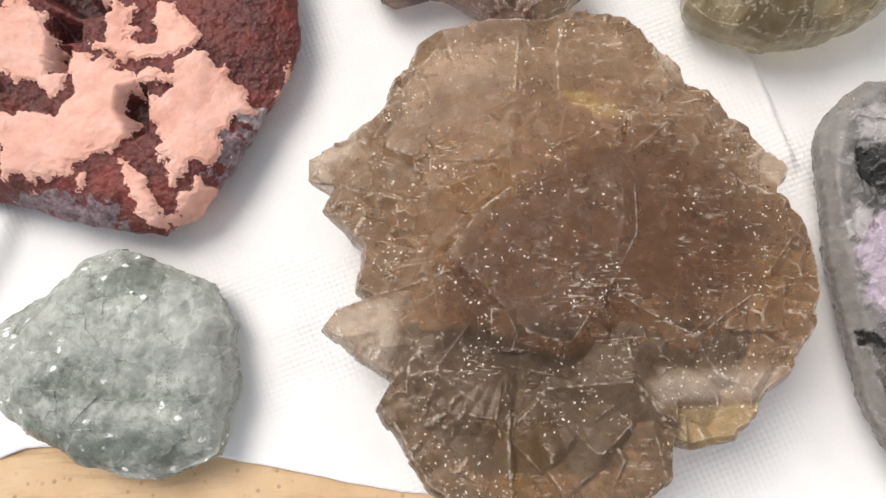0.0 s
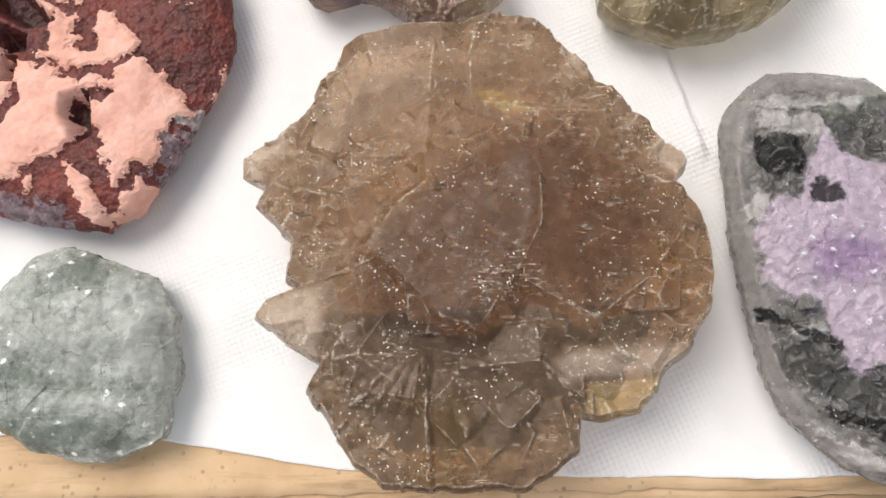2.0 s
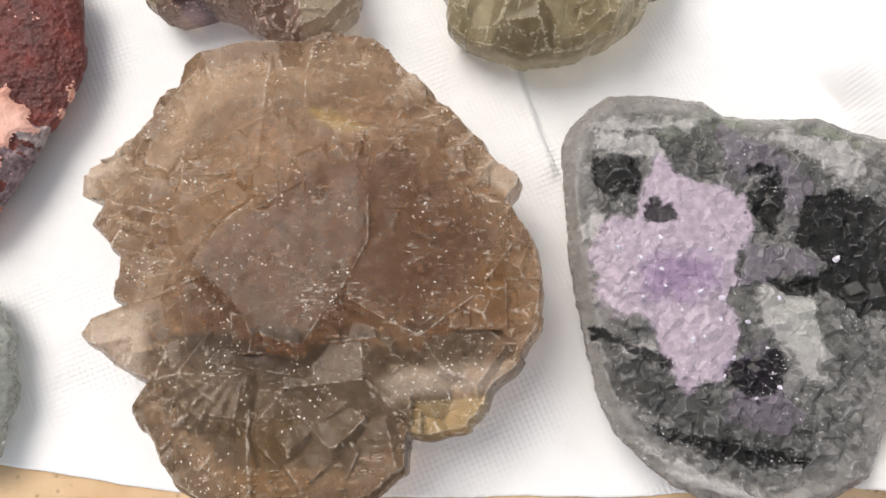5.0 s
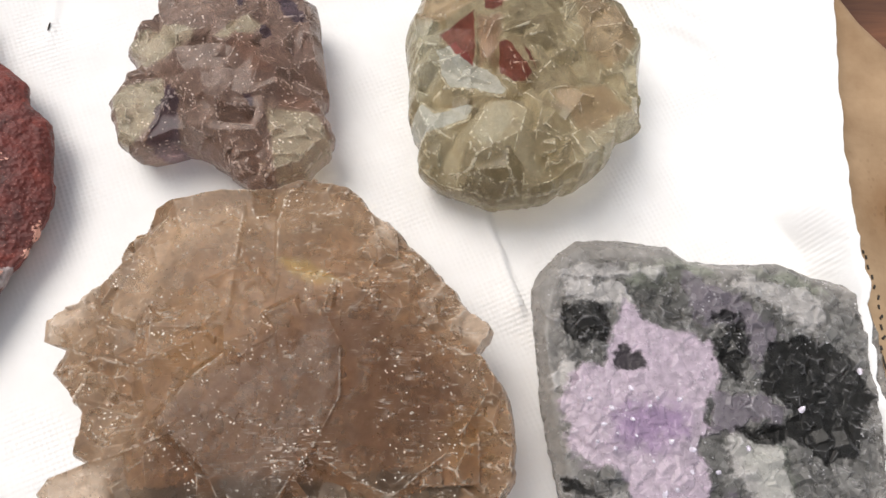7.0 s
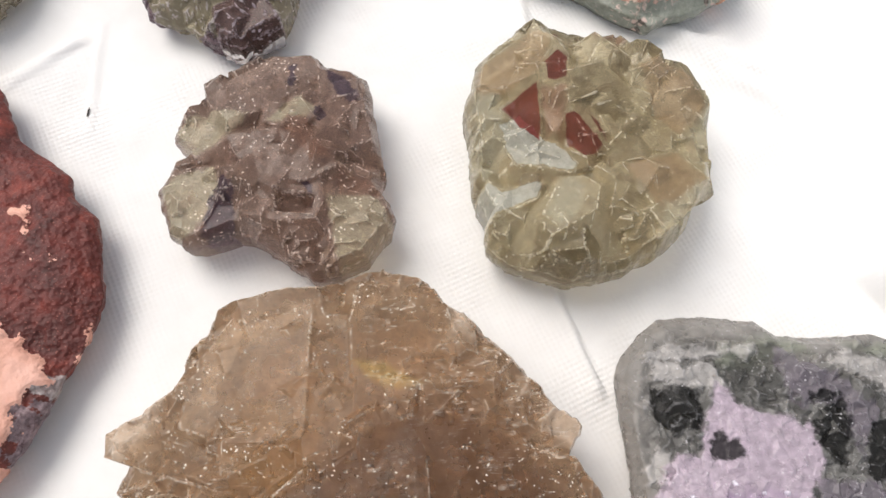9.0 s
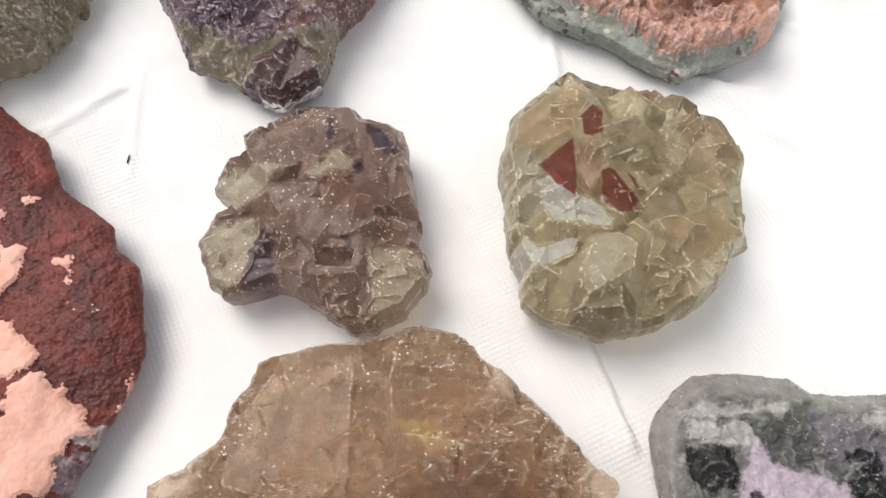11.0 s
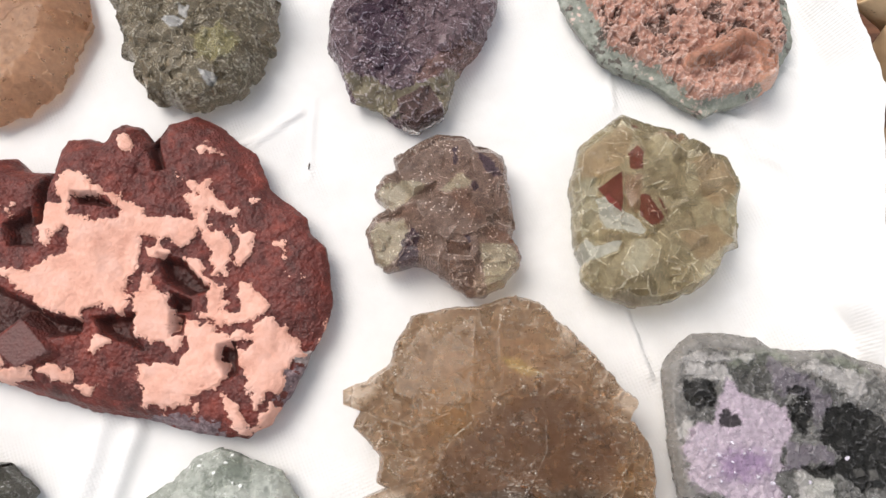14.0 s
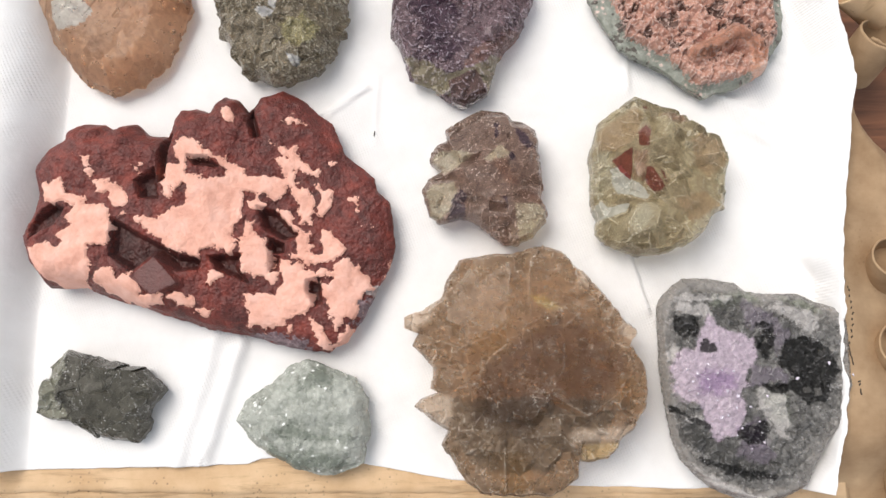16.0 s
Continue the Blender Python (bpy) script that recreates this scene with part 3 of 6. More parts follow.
def curl(x, y, z, radius, length, turn, lift, turns=1.35, seed=0, material=None):
    """A strip of card that has rolled itself up, with a torn end."""
    na, nl = 60, 26
    a = np.linspace(0, turns * 2 * math.pi, na)[None]
    t = np.linspace(0, 1, nl)[:, None]
    r = radius * (1 - 0.09 * a / 2) * (1 + 0.06 * fbm(a * 3, t * 8, 3, 3, seed))
    lx = r * np.cos(a)
    lz = r * np.sin(a)
    ly = length * (t - 0.5) + 0.9 * fbm(a * 4, t * 0 + 2, 2, 4, seed + 2) * (np.abs(t - 0.5) * 2) ** 3
    verts = np.stack(np.broadcast_arrays(lx, ly, lz), -1).reshape(-1, 3) / 1000
    ob = mesh_object("curled_strip", verts, grid_faces(nl, na), material or M_KRAFT, parent=tray, label="curled peeling strip of card")
    so = ob.modifiers.new("thickness", "SOLIDIFY")
    so.thickness = 0.0009
    ob.matrix_local = pose(x / 1000, y / 1000, z / 1000, lift, 0, turn)


curl(187.0, 80.3, 10, 11, 24, 35, 68, seed=1)
curl(190.9, 41.1, 6, 13, 22, 30, 70, seed=4)
curl(185.6, 184.6, 6, 11, 26, -25, 62, seed=7)
curl(183.4, 208.8, 14, 11, 28, 70, 30, seed=9, material=M_CARD)
curl(191.8, -8.3, 0, 9, 40, 15, 20, seed=12)


# ---- the specimens ----
def fade(rho, power=3.0):
    return 1 - rho ** power


def union(x, y, base, blocks, slope=1.6, seed=0, soft=0.45, warp=1.6, tones=None, grow=0.0):
    """The top of a cluster of crystal blocks, and each one's tone."""
    rng = np.random.default_rng(seed)
    x, y = x + warp * fbm(x, y, 9, 4, seed + 3), y + warp * fbm(x, y, 9, 4, seed + 4)
    h, tone, which = base, np.full(x.shape, 0.45), np.full(x.shape, -1)
    for k, (poly, top, lean) in enumerate(blocks):
        b = slab(x, y, poly, top, lean, slope, grow)
        up = b > h
        h = np.maximum(h, b) + soft * np.log1p(np.exp(-np.abs(h - b) / soft))
        tone, which = np.where(up, tones[k] if tones else rng.uniform(0.1, 0.95), tone), np.where(up, k, which)
    masks = {"block_%d" % k: np.where(which == k, 1.0, -1.0) for k in range(len(blocks))}
    return h, tone, masks


def crystals(blocks):
    names = ("crystal", "crystal_block", "crystal_plate")
    return [(names[k % 3], "block_%d" % k, 0.0, None, None, "") for k in range(len(blocks))]


def best_of(x, y, polys):
    d = np.full(x.shape, -50.0)
    for poly in polys:
        d = np.maximum(d, inside_distance(x, y, poly))
    return d


# smoky brown fluorite
BROWN = [(-8.0, 84.0), (-0.0, 85.0), (13.0, 86.0), (22.0, 89.0), (29.0, 89.0), (36.0, 86.0), (39.0, 81.0), (43.0, 78.0), (45.0, 76.0), (50.0, 71.0), (54.0, 66.0), (57.0, 62.0), (60.0, 58.0), (63.0, 54.0), (67.0, 50.0), (64.0, 44.0), (67.0, 39.0), (70.0, 33.0), (71.0, 24.0), (70.0, 16.0), (65.0, 8.0), (59.0, 3.0), (56.0, -3.0), (53.0, -6.0), (45.0, -8.0), (40.0, -7.0), (39.0, -14.0), (33.0, -19.0), (27.0, -22.0)] + [(24.9, -22.1), (0.7, -21.7)] + [(-4.0, -21.0), (-10.0, -16.0), (-15.0, -9.0), (-21.0, 0.0), (-18.0, 6.0), (-26.0, 11.0), (-33.0, 17.0), (-30.0, 20.0), (-22.0, 23.0), (-26.0, 25.0), (-25.0, 34.0), (-34.0, 44.0), (-31.0, 50.0), (-38.0, 52.0), (-38.0, 57.0), (-29.0, 60.0), (-21.0, 66.0), (-18.0, 74.0), (-13.0, 83.0)]
BROWN_BLOCKS = []
BROWN_TONES = [0.42, 0.55, 0.30, 0.30, 0.55, 0.62, 0.58, 0.62, 0.72, 0.9, 0.9, 0.62, 0.5, 0.85, 0.64, 0.62, 0.68, 0.75, 0.85, 0.9, 0.40]
BROWN_BLOCKS.append(([(40.0, 57.0), (60.0, 38.0), (62.0, 34.0), (53.0, 23.0), (42.0, 15.0), (35.0, 19.0), (29.0, 23.0), (28.0, 29.0), (30.0, 34.0), (31.0, 45.0), (33.0, 51.0)], 33.0, (-0.08, -0.02)))
BROWN_BLOCKS.append(([(64.0, 36.0), (68.0, 32.0), (69.0, 21.0), (66.0, 13.0), (62.0, 8.0), (54.0, 6.0), (48.0, 8.0), (43.0, 15.0), (54.0, 24.0)], 25.0, (-0.42, 0.12)))
BROWN_BLOCKS.append(([(17.0, 49.0), (27.0, 55.0), (31.0, 46.0), (31.0, 35.0), (27.0, 27.0), (18.0, 14.0), (11.0, 16.0), (2.0, 26.0), (-4.0, 31.0), (3.0, 40.0)], 33.8, (0.03, -0.03)))
BROWN_BLOCKS.append(([(-8.0, 32.0), (10.0, 17.0), (20.0, 13.0), (17.0, 8.0), (5.0, 10.0), (-8.0, 12.0), (-12.0, 26.0)], 26.5, (0.12, -0.08)))
BROWN_BLOCKS.append(([(-8.0, 51.0), (8.0, 51.0), (9.0, 43.0), (1.0, 38.0), (-5.0, 32.0), (-8.0, 35.0)], 30.5, (0.08, 0.05)))
BROWN_BLOCKS.append(([(-6.0, 79.0), (9.0, 80.0), (7.0, 52.0), (-8.0, 52.0), (-17.0, 56.0), (-14.0, 69.0)], 29.0, (0.20, -0.12)))
BROWN_BLOCKS.append(([(7.0, 77.0), (20.0, 75.0), (19.0, 50.0), (14.0, 47.0), (9.0, 46.0)], 32.0, (0.0, -0.14)))
BROWN_BLOCKS.append(([(21.0, 82.0), (37.0, 81.0), (39.0, 72.0), (39.0, 66.0), (36.0, 60.0), (30.0, 60.0), (19.0, 63.0), (19.0, 75.0)], 30.0, (-0.10, -0.14)))
BROWN_BLOCKS.append(([(39.0, 77.0), (46.0, 72.0), (53.0, 64.0), (58.0, 57.0), (58.0, 49.0), (52.0, 51.0), (44.0, 61.0), (36.0, 63.0)], 22.0, (-0.22, -0.12)))
BROWN_BLOCKS.append(([(59.0, 55.0), (64.0, 54.0), (67.0, 51.0), (64.0, 44.0), (56.0, 50.0)], 14.0, (-0.15, 0.0)))
BROWN_BLOCKS.append(([(-39.0, 56.0), (-36.0, 60.0), (-22.0, 66.0), (-21.0, 62.0), (-26.0, 55.0), (-32.0, 52.0), (-33.0, 49.0), (-38.0, 52.0)], 15.0, (0.12, 0.0)))
BROWN_BLOCKS.append(([(-31.0, 42.0), (-26.0, 51.0), (-19.0, 49.0), (-10.0, 49.0), (-7.0, 35.0), (-21.0, 32.0), (-23.0, 33.0)], 24.0, (0.30, 0.04)))
BROWN_BLOCKS.append(([(-24.0, 33.0), (-9.0, 34.0), (-11.0, 28.0), (-10.0, 22.0), (-20.0, 21.0), (-24.0, 24.0)], 21.5, (0.22, 0.05)))
BROWN_BLOCKS.append(([(-33.0, 17.0), (-27.0, 21.0), (-21.0, 23.0), (-13.0, 21.0), (-11.0, 11.0), (-19.0, 6.0), (-26.0, 12.0)], 17.0, (0.15, 0.06)))
BROWN_BLOCKS.append(([(-18.0, 1.0), (-8.0, 10.0), (5.0, 11.0), (6.0, -21.0), (-0.0, -21.0), (-8.0, -14.0)], 26.0, (0.20, 0.08)))
BROWN_BLOCKS.append(([(5.0, 11.0), (12.0, 10.0), (17.0, 3.0), (28.0, -9.0), (21.0, -23.0), (6.0, -23.0)], 27.0, (0.0, 0.10)))
BROWN_BLOCKS.append(([(17.0, 9.0), (35.0, 9.0), (33.0, 3.0), (39.0, -8.0), (37.0, -13.0), (28.0, -20.0), (22.0, -23.0), (28.0, -8.0)], 23.0, (-0.26, 0.10)))
BROWN_BLOCKS.append(([(17.0, 4.0), (25.0, 1.0), (29.0, -2.0), (24.0, -7.0), (19.0, -2.0)], 27.5, (-0.05, -0.22)))
BROWN_BLOCKS.append(([(34.0, 5.0), (37.0, 8.0), (47.0, 8.0), (60.0, 8.0), (59.0, 3.0), (55.0, 2.0), (43.0, 2.0), (36.0, 1.0)], 20.0, (-0.10, 0.08)))
BROWN_BLOCKS.append(([(40.0, 1.0), (57.0, 2.0), (56.0, -3.0), (53.0, -6.0), (45.0, -7.0), (40.0, -7.0)], 10.0, (0.0, 0.05)))
BROWN_BLOCKS.append(([(20.0, 13.0), (29.0, 24.0), (35.0, 20.0), (42.0, 15.0), (36.0, 8.0), (35.0, 9.0), (18.0, 9.0)], 26.5, (0.10, 0.02)))
BROWN_WINDOW = [(18.0, 66.0), (25.0, 65.0), (32.0, 60.0), (27.0, 59.0), (21.0, 62.0)]
BROWN_AMBER = [[(-7.0, 59.0), (6.0, 59.0), (7.0, 52.0), (-7.0, 52.0)], [(-7.0, 50.0), (8.0, 50.0), (8.0, 44.0), (1.0, 39.0), (-7.0, 42.0)], [(56.0, 29.0), (65.0, 31.0), (64.0, 17.0), (56.0, 20.0)], [(-0.0, -2.0), (16.0, -2.0), (17.0, -22.0), (5.0, -22.0)]]
BROWN_THIN = [[(-39.0, 56.0), (-36.0, 60.0), (-22.0, 66.0), (-22.0, 63.0), (-26.0, 55.0), (-32.0, 52.0), (-33.0, 49.0), (-38.0, 52.0)], [(-34.0, 17.0), (-28.0, 21.0), (-22.0, 23.0), (-16.0, 22.0), (-16.0, 12.0), (-19.0, 6.0), (-26.0, 12.0)], [(59.0, 55.0), (64.0, 54.0), (67.0, 51.0), (64.0, 44.0), (57.0, 49.0)], [(39.0, 83.0), (45.0, 78.0), (44.0, 70.0), (40.0, 71.0)], [(34.0, 5.0), (37.0, 8.0), (47.0, 8.0), (62.0, 9.0), (59.0, 3.0), (55.0, 2.0), (43.0, 2.0), (36.0, 1.0)], [(-11.0, -14.0), (-3.0, -23.0), (-5.0, -23.0)]]
BROWN_PLATE = [(40.0, 1.0), (57.0, 2.0), (56.0, -3.0), (53.0, -6.0), (45.0, -7.0), (40.0, -7.0)]
BROWN_GREY = [(3.0, 40.0), (16.0, 49.0), (27.0, 55.0), (40.0, 57.0), (60.0, 38.0), (61.0, 34.0), (52.0, 23.0), (42.0, 15.0), (35.0, 19.0), (18.0, 13.0), (20.0, 6.0), (6.0, 9.0), (-6.0, 11.0), (-8.0, 24.0), (-5.0, 31.0)]
BROWN_FROST = [[(2.0, 35.0), (12.0, 46.0), (21.0, 46.0), (28.0, 53.0), (30.0, 45.0), (21.0, 41.0), (11.0, 35.0), (7.0, 32.0)], [(31.0, 52.0), (38.0, 49.0), (37.0, 44.0), (34.0, 42.0), (30.0, 47.0)], [(10.0, 9.0), (15.0, 7.0), (24.0, -5.0), (20.0, -8.0), (15.0, -0.0)], [(53.0, 12.0), (63.0, 12.0), (58.0, 3.0), (51.0, 3.0)], [(1.0, -5.0), (7.0, -5.0), (6.0, -17.0), (1.0, -14.0)]]


def brown_height(x, y, rho):
    base = 13.5 + 13.0 * fade(rho, 1.5)
    h, tone, masks = union(x, y, base, BROWN_BLOCKS, 1.25, 5, 0.18, 0.5, BROWN_TONES, 1.0)
    plain = tone
    core = slab(x, y, BROWN_GREY, 31.0, (0.0, 0.05), 0.7)
    h = np.maximum(h, core) + 0.3 * np.log1p(np.exp(-np.abs(h - core) / 0.3))
    h, tone = cubes(x, y, h, tone, 60, (3.0, 8.5), 15, (-0.6, 0.12), 0.09, 0.8)
    h, tone = cubes(x, y, h, tone, 110, (1.0, 3.2), 16, (-0.4, 0.06), 0.10, 0.8)
    tone = 0.6 * plain + 0.4 * tone
    ft = 0.5 + 0.5 * fbm(x, y, 12, 4, 3)
    h = h + 0.5 * fbm(x, y, 13, 5, 9, 0.55)
    # fans of cleavage steps in the lower crystals
    ang, far = np.arctan2(y - 12, x - 7), np.hypot(x - 7, y - 12)
    h = h + 0.42 * np.abs(np.sin(ang * 15 + 2.5 * fbm(x, y, 16, 3, 14))) * smooth(5, 14, far) * smooth(10, 0, y)
    return h, {**masks, "tone": 0.75 * tone + 0.25 * ft, "window": inside_distance(x, y, BROWN_WINDOW), "amber": best_of(x, y, BROWN_AMBER), "thin": best_of(x, y, BROWN_THIN), "plate": inside_distance(x, y, BROWN_PLATE), "grey": inside_distance(x, y, BROWN_GREY), "frost": best_of(x, y, BROWN_FROST)}


M_BROWN = crystal("smoky_fluorite", (0.215, 0.118, 0.060), (0.70, 0.49, 0.315), [("grey", (0.135, 0.074, 0.05), 2.0, 0.7, 6.0), ("amber", (0.44, 0.25, 0.092), 1.0, 0.62, 4.0), ("window", (0.84, 0.60, 0.24), 0.3, 0.75, 1.0), ("thin", (0.78, 0.64, 0.51), 0.4, 0.6, 2.0), ("plate", (0.66, 0.48, 0.24), 0.4, 0.7, 1.0), ("frost", (0.42, 0.32, 0.26), 3.5, 0.16, 1.0)], fleck=0.9, fleck_colour=(0.88, 0.82, 0.74), rough=0.25, clear=0.78, relief=0.14, tone=0.6, cleave=(75, 20), edge=0.5, edge_at=(0.09, 0.32), dots=(0.26, 0.12), grain=1150, zone_at=(0.45, 0.57), contrast=1.0, scratch=False, milky=("thin", "plate"), shine=0.15)
stone("brown_fluorite", BROWN, M_BROWN, brown_height, "large smoky brown fluorite cluster of intergrown cubes", crusts=crystals(BROWN_BLOCKS), rim=15, rough=(0.6, 5), seed=11, count=900, rings=240, sharp=0.1, foot=0.85)

# red stone with a pink crust
RED = [(-219.0, 95.9), (-212.1, 115.0), (-215.0, 123.3), (-214.4, 131.1), (-208.1, 139.4), (-201.4, 142.7), (-199.5, 147.7), (-193.6, 150.2), (-183.1, 150.1), (-179.6, 147.6), (-173.7, 150.3), (-167.4, 150.3), (-162.5, 145.2), (-152.0, 143.4), (-149.1, 152.1), (-145.7, 157.2), (-138.8, 157.7), (-131.1, 155.6), (-130.1, 159.8), (-125.3, 163.2), (-118.3, 161.2), (-114.0, 156.0), (-110.0, 158.8), (-108.2, 163.0), (-97.8, 165.8), (-85.4, 160.9), (-79.8, 154.3), (-73.4, 149.5), (-70.0, 141.7), (-67.2, 134.7), (-59.0, 128.3), (-53.0, 122.2), (-51.4, 116.7), (-45.4, 111.2), (-44.0, 104.4), (-42.6, 92.2), (-45.3, 81.5), (-50.0, 70.9), (-57.0, 57.7), (-64.8, 46.0), (-72.6, 40.8), (-89.8, 43.4), (-105.7, 47.4), (-127.0, 51.4), (-148.5, 58.1), (-170.1, 64.8), (-189.2, 71.5), (-205.3, 71.6), (-214.1, 82.4)]
PINK = []
PINK.append([(-205.0, 119.1), (-195.7, 121.9), (-192.2, 115.3), (-183.5, 110.4), (-172.6, 106.7), (-170.9, 99.6), (-171.7, 89.9), (-181.1, 89.9), (-178.2, 80.3), (-187.2, 69.8), (-195.5, 70.3), (-208.0, 79.4), (-210.5, 88.8), (-199.1, 91.1), (-193.0, 88.7), (-195.9, 94.7), (-190.2, 99.7), (-193.8, 102.6), (-189.4, 108.1), (-202.7, 110.6), (-205.5, 114.3)])
PINK.append([(-187.0, 131.8), (-183.3, 131.2), (-182.5, 126.1), (-179.5, 123.7), (-180.4, 121.3), (-171.9, 118.8), (-165.6, 115.1), (-164.4, 110.3), (-170.1, 105.3), (-172.9, 112.8), (-179.0, 115.2), (-182.6, 118.9), (-183.8, 125.1)])
PINK.append([(-163.8, 127.6), (-158.2, 127.5), (-161.7, 122.7)])
PINK.append([(-179.6, 73.4), (-177.6, 79.1), (-170.4, 80.4), (-166.5, 75.7), (-161.9, 78.0), (-157.0, 72.6), (-157.8, 67.4), (-147.2, 67.4), (-147.0, 62.5), (-157.6, 62.0), (-165.9, 63.9), (-174.7, 68.5)])
PINK.append([(-146.6, 66.2), (-140.8, 70.3), (-133.6, 64.8), (-133.5, 60.2), (-138.1, 60.8)])
PINK.append([(-128.1, 76.2), (-125.3, 79.0), (-120.3, 76.2), (-125.6, 72.0)])
PINK.append([(-167.2, 104.8), (-157.8, 99.7), (-147.6, 90.1), (-140.4, 85.9), (-132.0, 84.0), (-129.0, 87.4), (-124.3, 88.7), (-116.7, 85.5), (-115.3, 91.3), (-116.3, 99.2), (-112.5, 103.1), (-112.2, 111.1), (-112.3, 116.4), (-106.2, 113.7), (-99.1, 111.8), (-92.3, 114.9), (-90.6, 122.4), (-99.9, 122.5), (-110.4, 123.6), (-117.2, 128.5), (-119.9, 129.3), (-126.6, 133.4), (-131.4, 134.0), (-132.9, 138.9), (-137.5, 139.5), (-145.5, 140.9), (-145.9, 136.3), (-142.9, 128.7), (-148.7, 128.7), (-151.0, 120.7), (-145.7, 112.1), (-144.1, 106.0), (-149.3, 103.3), (-159.7, 102.6)])
PINK.append([(-102.1, 139.5), (-94.8, 136.1), (-88.4, 137.5), (-87.0, 129.6), (-77.1, 125.4), (-80.2, 122.8), (-89.5, 125.5), (-88.1, 120.1), (-80.0, 111.0), (-81.1, 100.6), (-86.4, 100.6), (-89.2, 111.0), (-91.7, 116.4), (-95.9, 125.6), (-98.7, 130.2), (-93.4, 132.1)])
PINK.append([(-80.3, 120.3), (-76.6, 121.1), (-77.9, 116.5), (-71.3, 117.5), (-71.2, 111.1), (-76.4, 103.9), (-80.1, 105.3), (-76.5, 112.5)])
PINK.append([(-64.8, 113.1), (-58.9, 112.6), (-60.2, 106.7), (-62.9, 109.9)])
PINK.append([(-59.6, 100.8), (-55.6, 100.0), (-52.5, 103.4), (-52.5, 99.4), (-56.9, 98.6)])
PINK.append([(-74.8, 130.0), (-68.4, 131.0), (-72.9, 127.8)])
PINK.append([(-124.2, 155.8), (-121.0, 156.6), (-116.3, 151.1), (-117.5, 147.0), (-123.6, 151.7)])
PINK.append([(-96.1, 149.9), (-91.6, 151.7), (-82.2, 147.8), (-84.3, 146.5), (-94.0, 148.5)])
PINK.append([(-111.7, 111.7), (-102.2, 111.7), (-100.8, 108.4), (-109.1, 105.3)])
PINK.append([(-112.2, 102.1), (-107.7, 100.8), (-107.5, 92.8), (-113.3, 92.9)])
PINK.append([(-100.0, 108.4), (-92.8, 106.3), (-86.3, 96.7), (-90.3, 97.5)])
PINK.append([(-134.6, 61.2), (-124.4, 61.1), (-128.1, 56.0), (-133.2, 58.6)])
PINK.append([(-95.0, 84.0), (-85.0, 81.0), (-81.0, 78.0), (-72.0, 79.0), (-66.0, 84.0), (-63.0, 84.0), (-58.0, 79.0), (-54.0, 75.0), (-53.0, 71.0), (-56.0, 70.0), (-57.0, 67.0), (-59.0, 63.0), (-58.0, 59.0), (-60.0, 57.0), (-65.0, 57.0), (-68.0, 55.0), (-69.0, 51.0), (-71.0, 56.0), (-73.0, 59.0), (-74.0, 65.0), (-76.0, 71.0), (-71.0, 75.0), (-75.0, 75.0), (-82.0, 74.0), (-82.0, 68.0), (-79.0, 66.0), (-79.0, 62.0), (-83.0, 59.0), (-88.0, 59.0), (-93.0, 54.0), (-101.0, 52.0), (-102.0, 50.0), (-105.0, 54.0), (-109.0, 53.0), (-111.0, 68.0), (-102.0, 68.0), (-97.0, 67.0), (-94.0, 75.0)])
PINK.append([(-114.0, 95.0), (-107.0, 96.0), (-102.0, 93.0), (-99.0, 85.0), (-99.0, 78.0), (-96.0, 77.0), (-96.0, 75.0), (-99.0, 72.0), (-103.0, 75.0), (-107.0, 76.0), (-112.0, 78.0)])
PINK.append([(-88.0, 97.0), (-82.0, 97.0), (-81.0, 88.0), (-78.0, 85.0), (-75.0, 86.0), (-77.0, 97.0), (-72.0, 96.0), (-68.0, 92.0), (-64.0, 87.0), (-70.0, 84.0), (-82.0, 81.0), (-89.0, 84.0), (-93.0, 88.0), (-91.0, 86.0), (-88.0, 86.0)])
PINK.append([(-82.0, 58.0), (-79.0, 55.0), (-74.0, 51.0), (-72.0, 48.0), (-72.0, 42.0), (-76.0, 42.0), (-80.0, 49.0)])
PINK.append([(-69.0, 48.0), (-64.0, 53.0), (-61.0, 51.0), (-62.0, 47.0), (-65.0, 43.0), (-66.0, 40.0), (-70.0, 43.0), (-72.0, 44.0), (-68.0, 44.0)])
PINK.append([(-91.0, 52.0), (-89.0, 54.0), (-89.0, 50.0), (-91.0, 50.0)])
PINK.append([(-47.0, 71.0), (-46.0, 82.0), (-42.0, 83.0), (-42.0, 78.0), (-45.0, 74.0)])
PINK_GAPS = [[(-138.4, 131.0), (-129.3, 131.8), (-120.3, 125.0), (-121.5, 121.5), (-132.2, 121.5), (-138.9, 123.7)], [(-145.4, 115.5), (-139.6, 117.6), (-138.1, 111.4), (-142.4, 106.9), (-145.9, 109.6)], [(-79.9, 92.8), (-76.7, 94.1), (-76.6, 85.1), (-78.7, 85.1)]]
RED_HOLES = []
RED_HOLES.append([(-106.3, 108.5), (-98.1, 106.3), (-87.1, 95.1), (-93.8, 93.0), (-103.2, 98.1)])
RED_HOLES.append([(-171.3, 102.4), (-162.4, 97.3), (-140.4, 85.1), (-130.7, 84.0), (-131.8, 79.1), (-141.1, 78.1), (-152.4, 85.2), (-161.5, 78.2), (-171.5, 85.3)])
RED_HOLES.append([(-162.4, 120.5), (-154.2, 126.6), (-151.2, 111.9), (-159.6, 111.9)])
RED_HOLES.append([(-138.4, 131.9), (-129.3, 131.2), (-124.4, 126.9), (-135.0, 127.5)])
RED_HOLES.append([(-212.2, 101.4), (-199.4, 109.3), (-194.0, 107.4), (-198.8, 100.0), (-210.4, 93.4)])
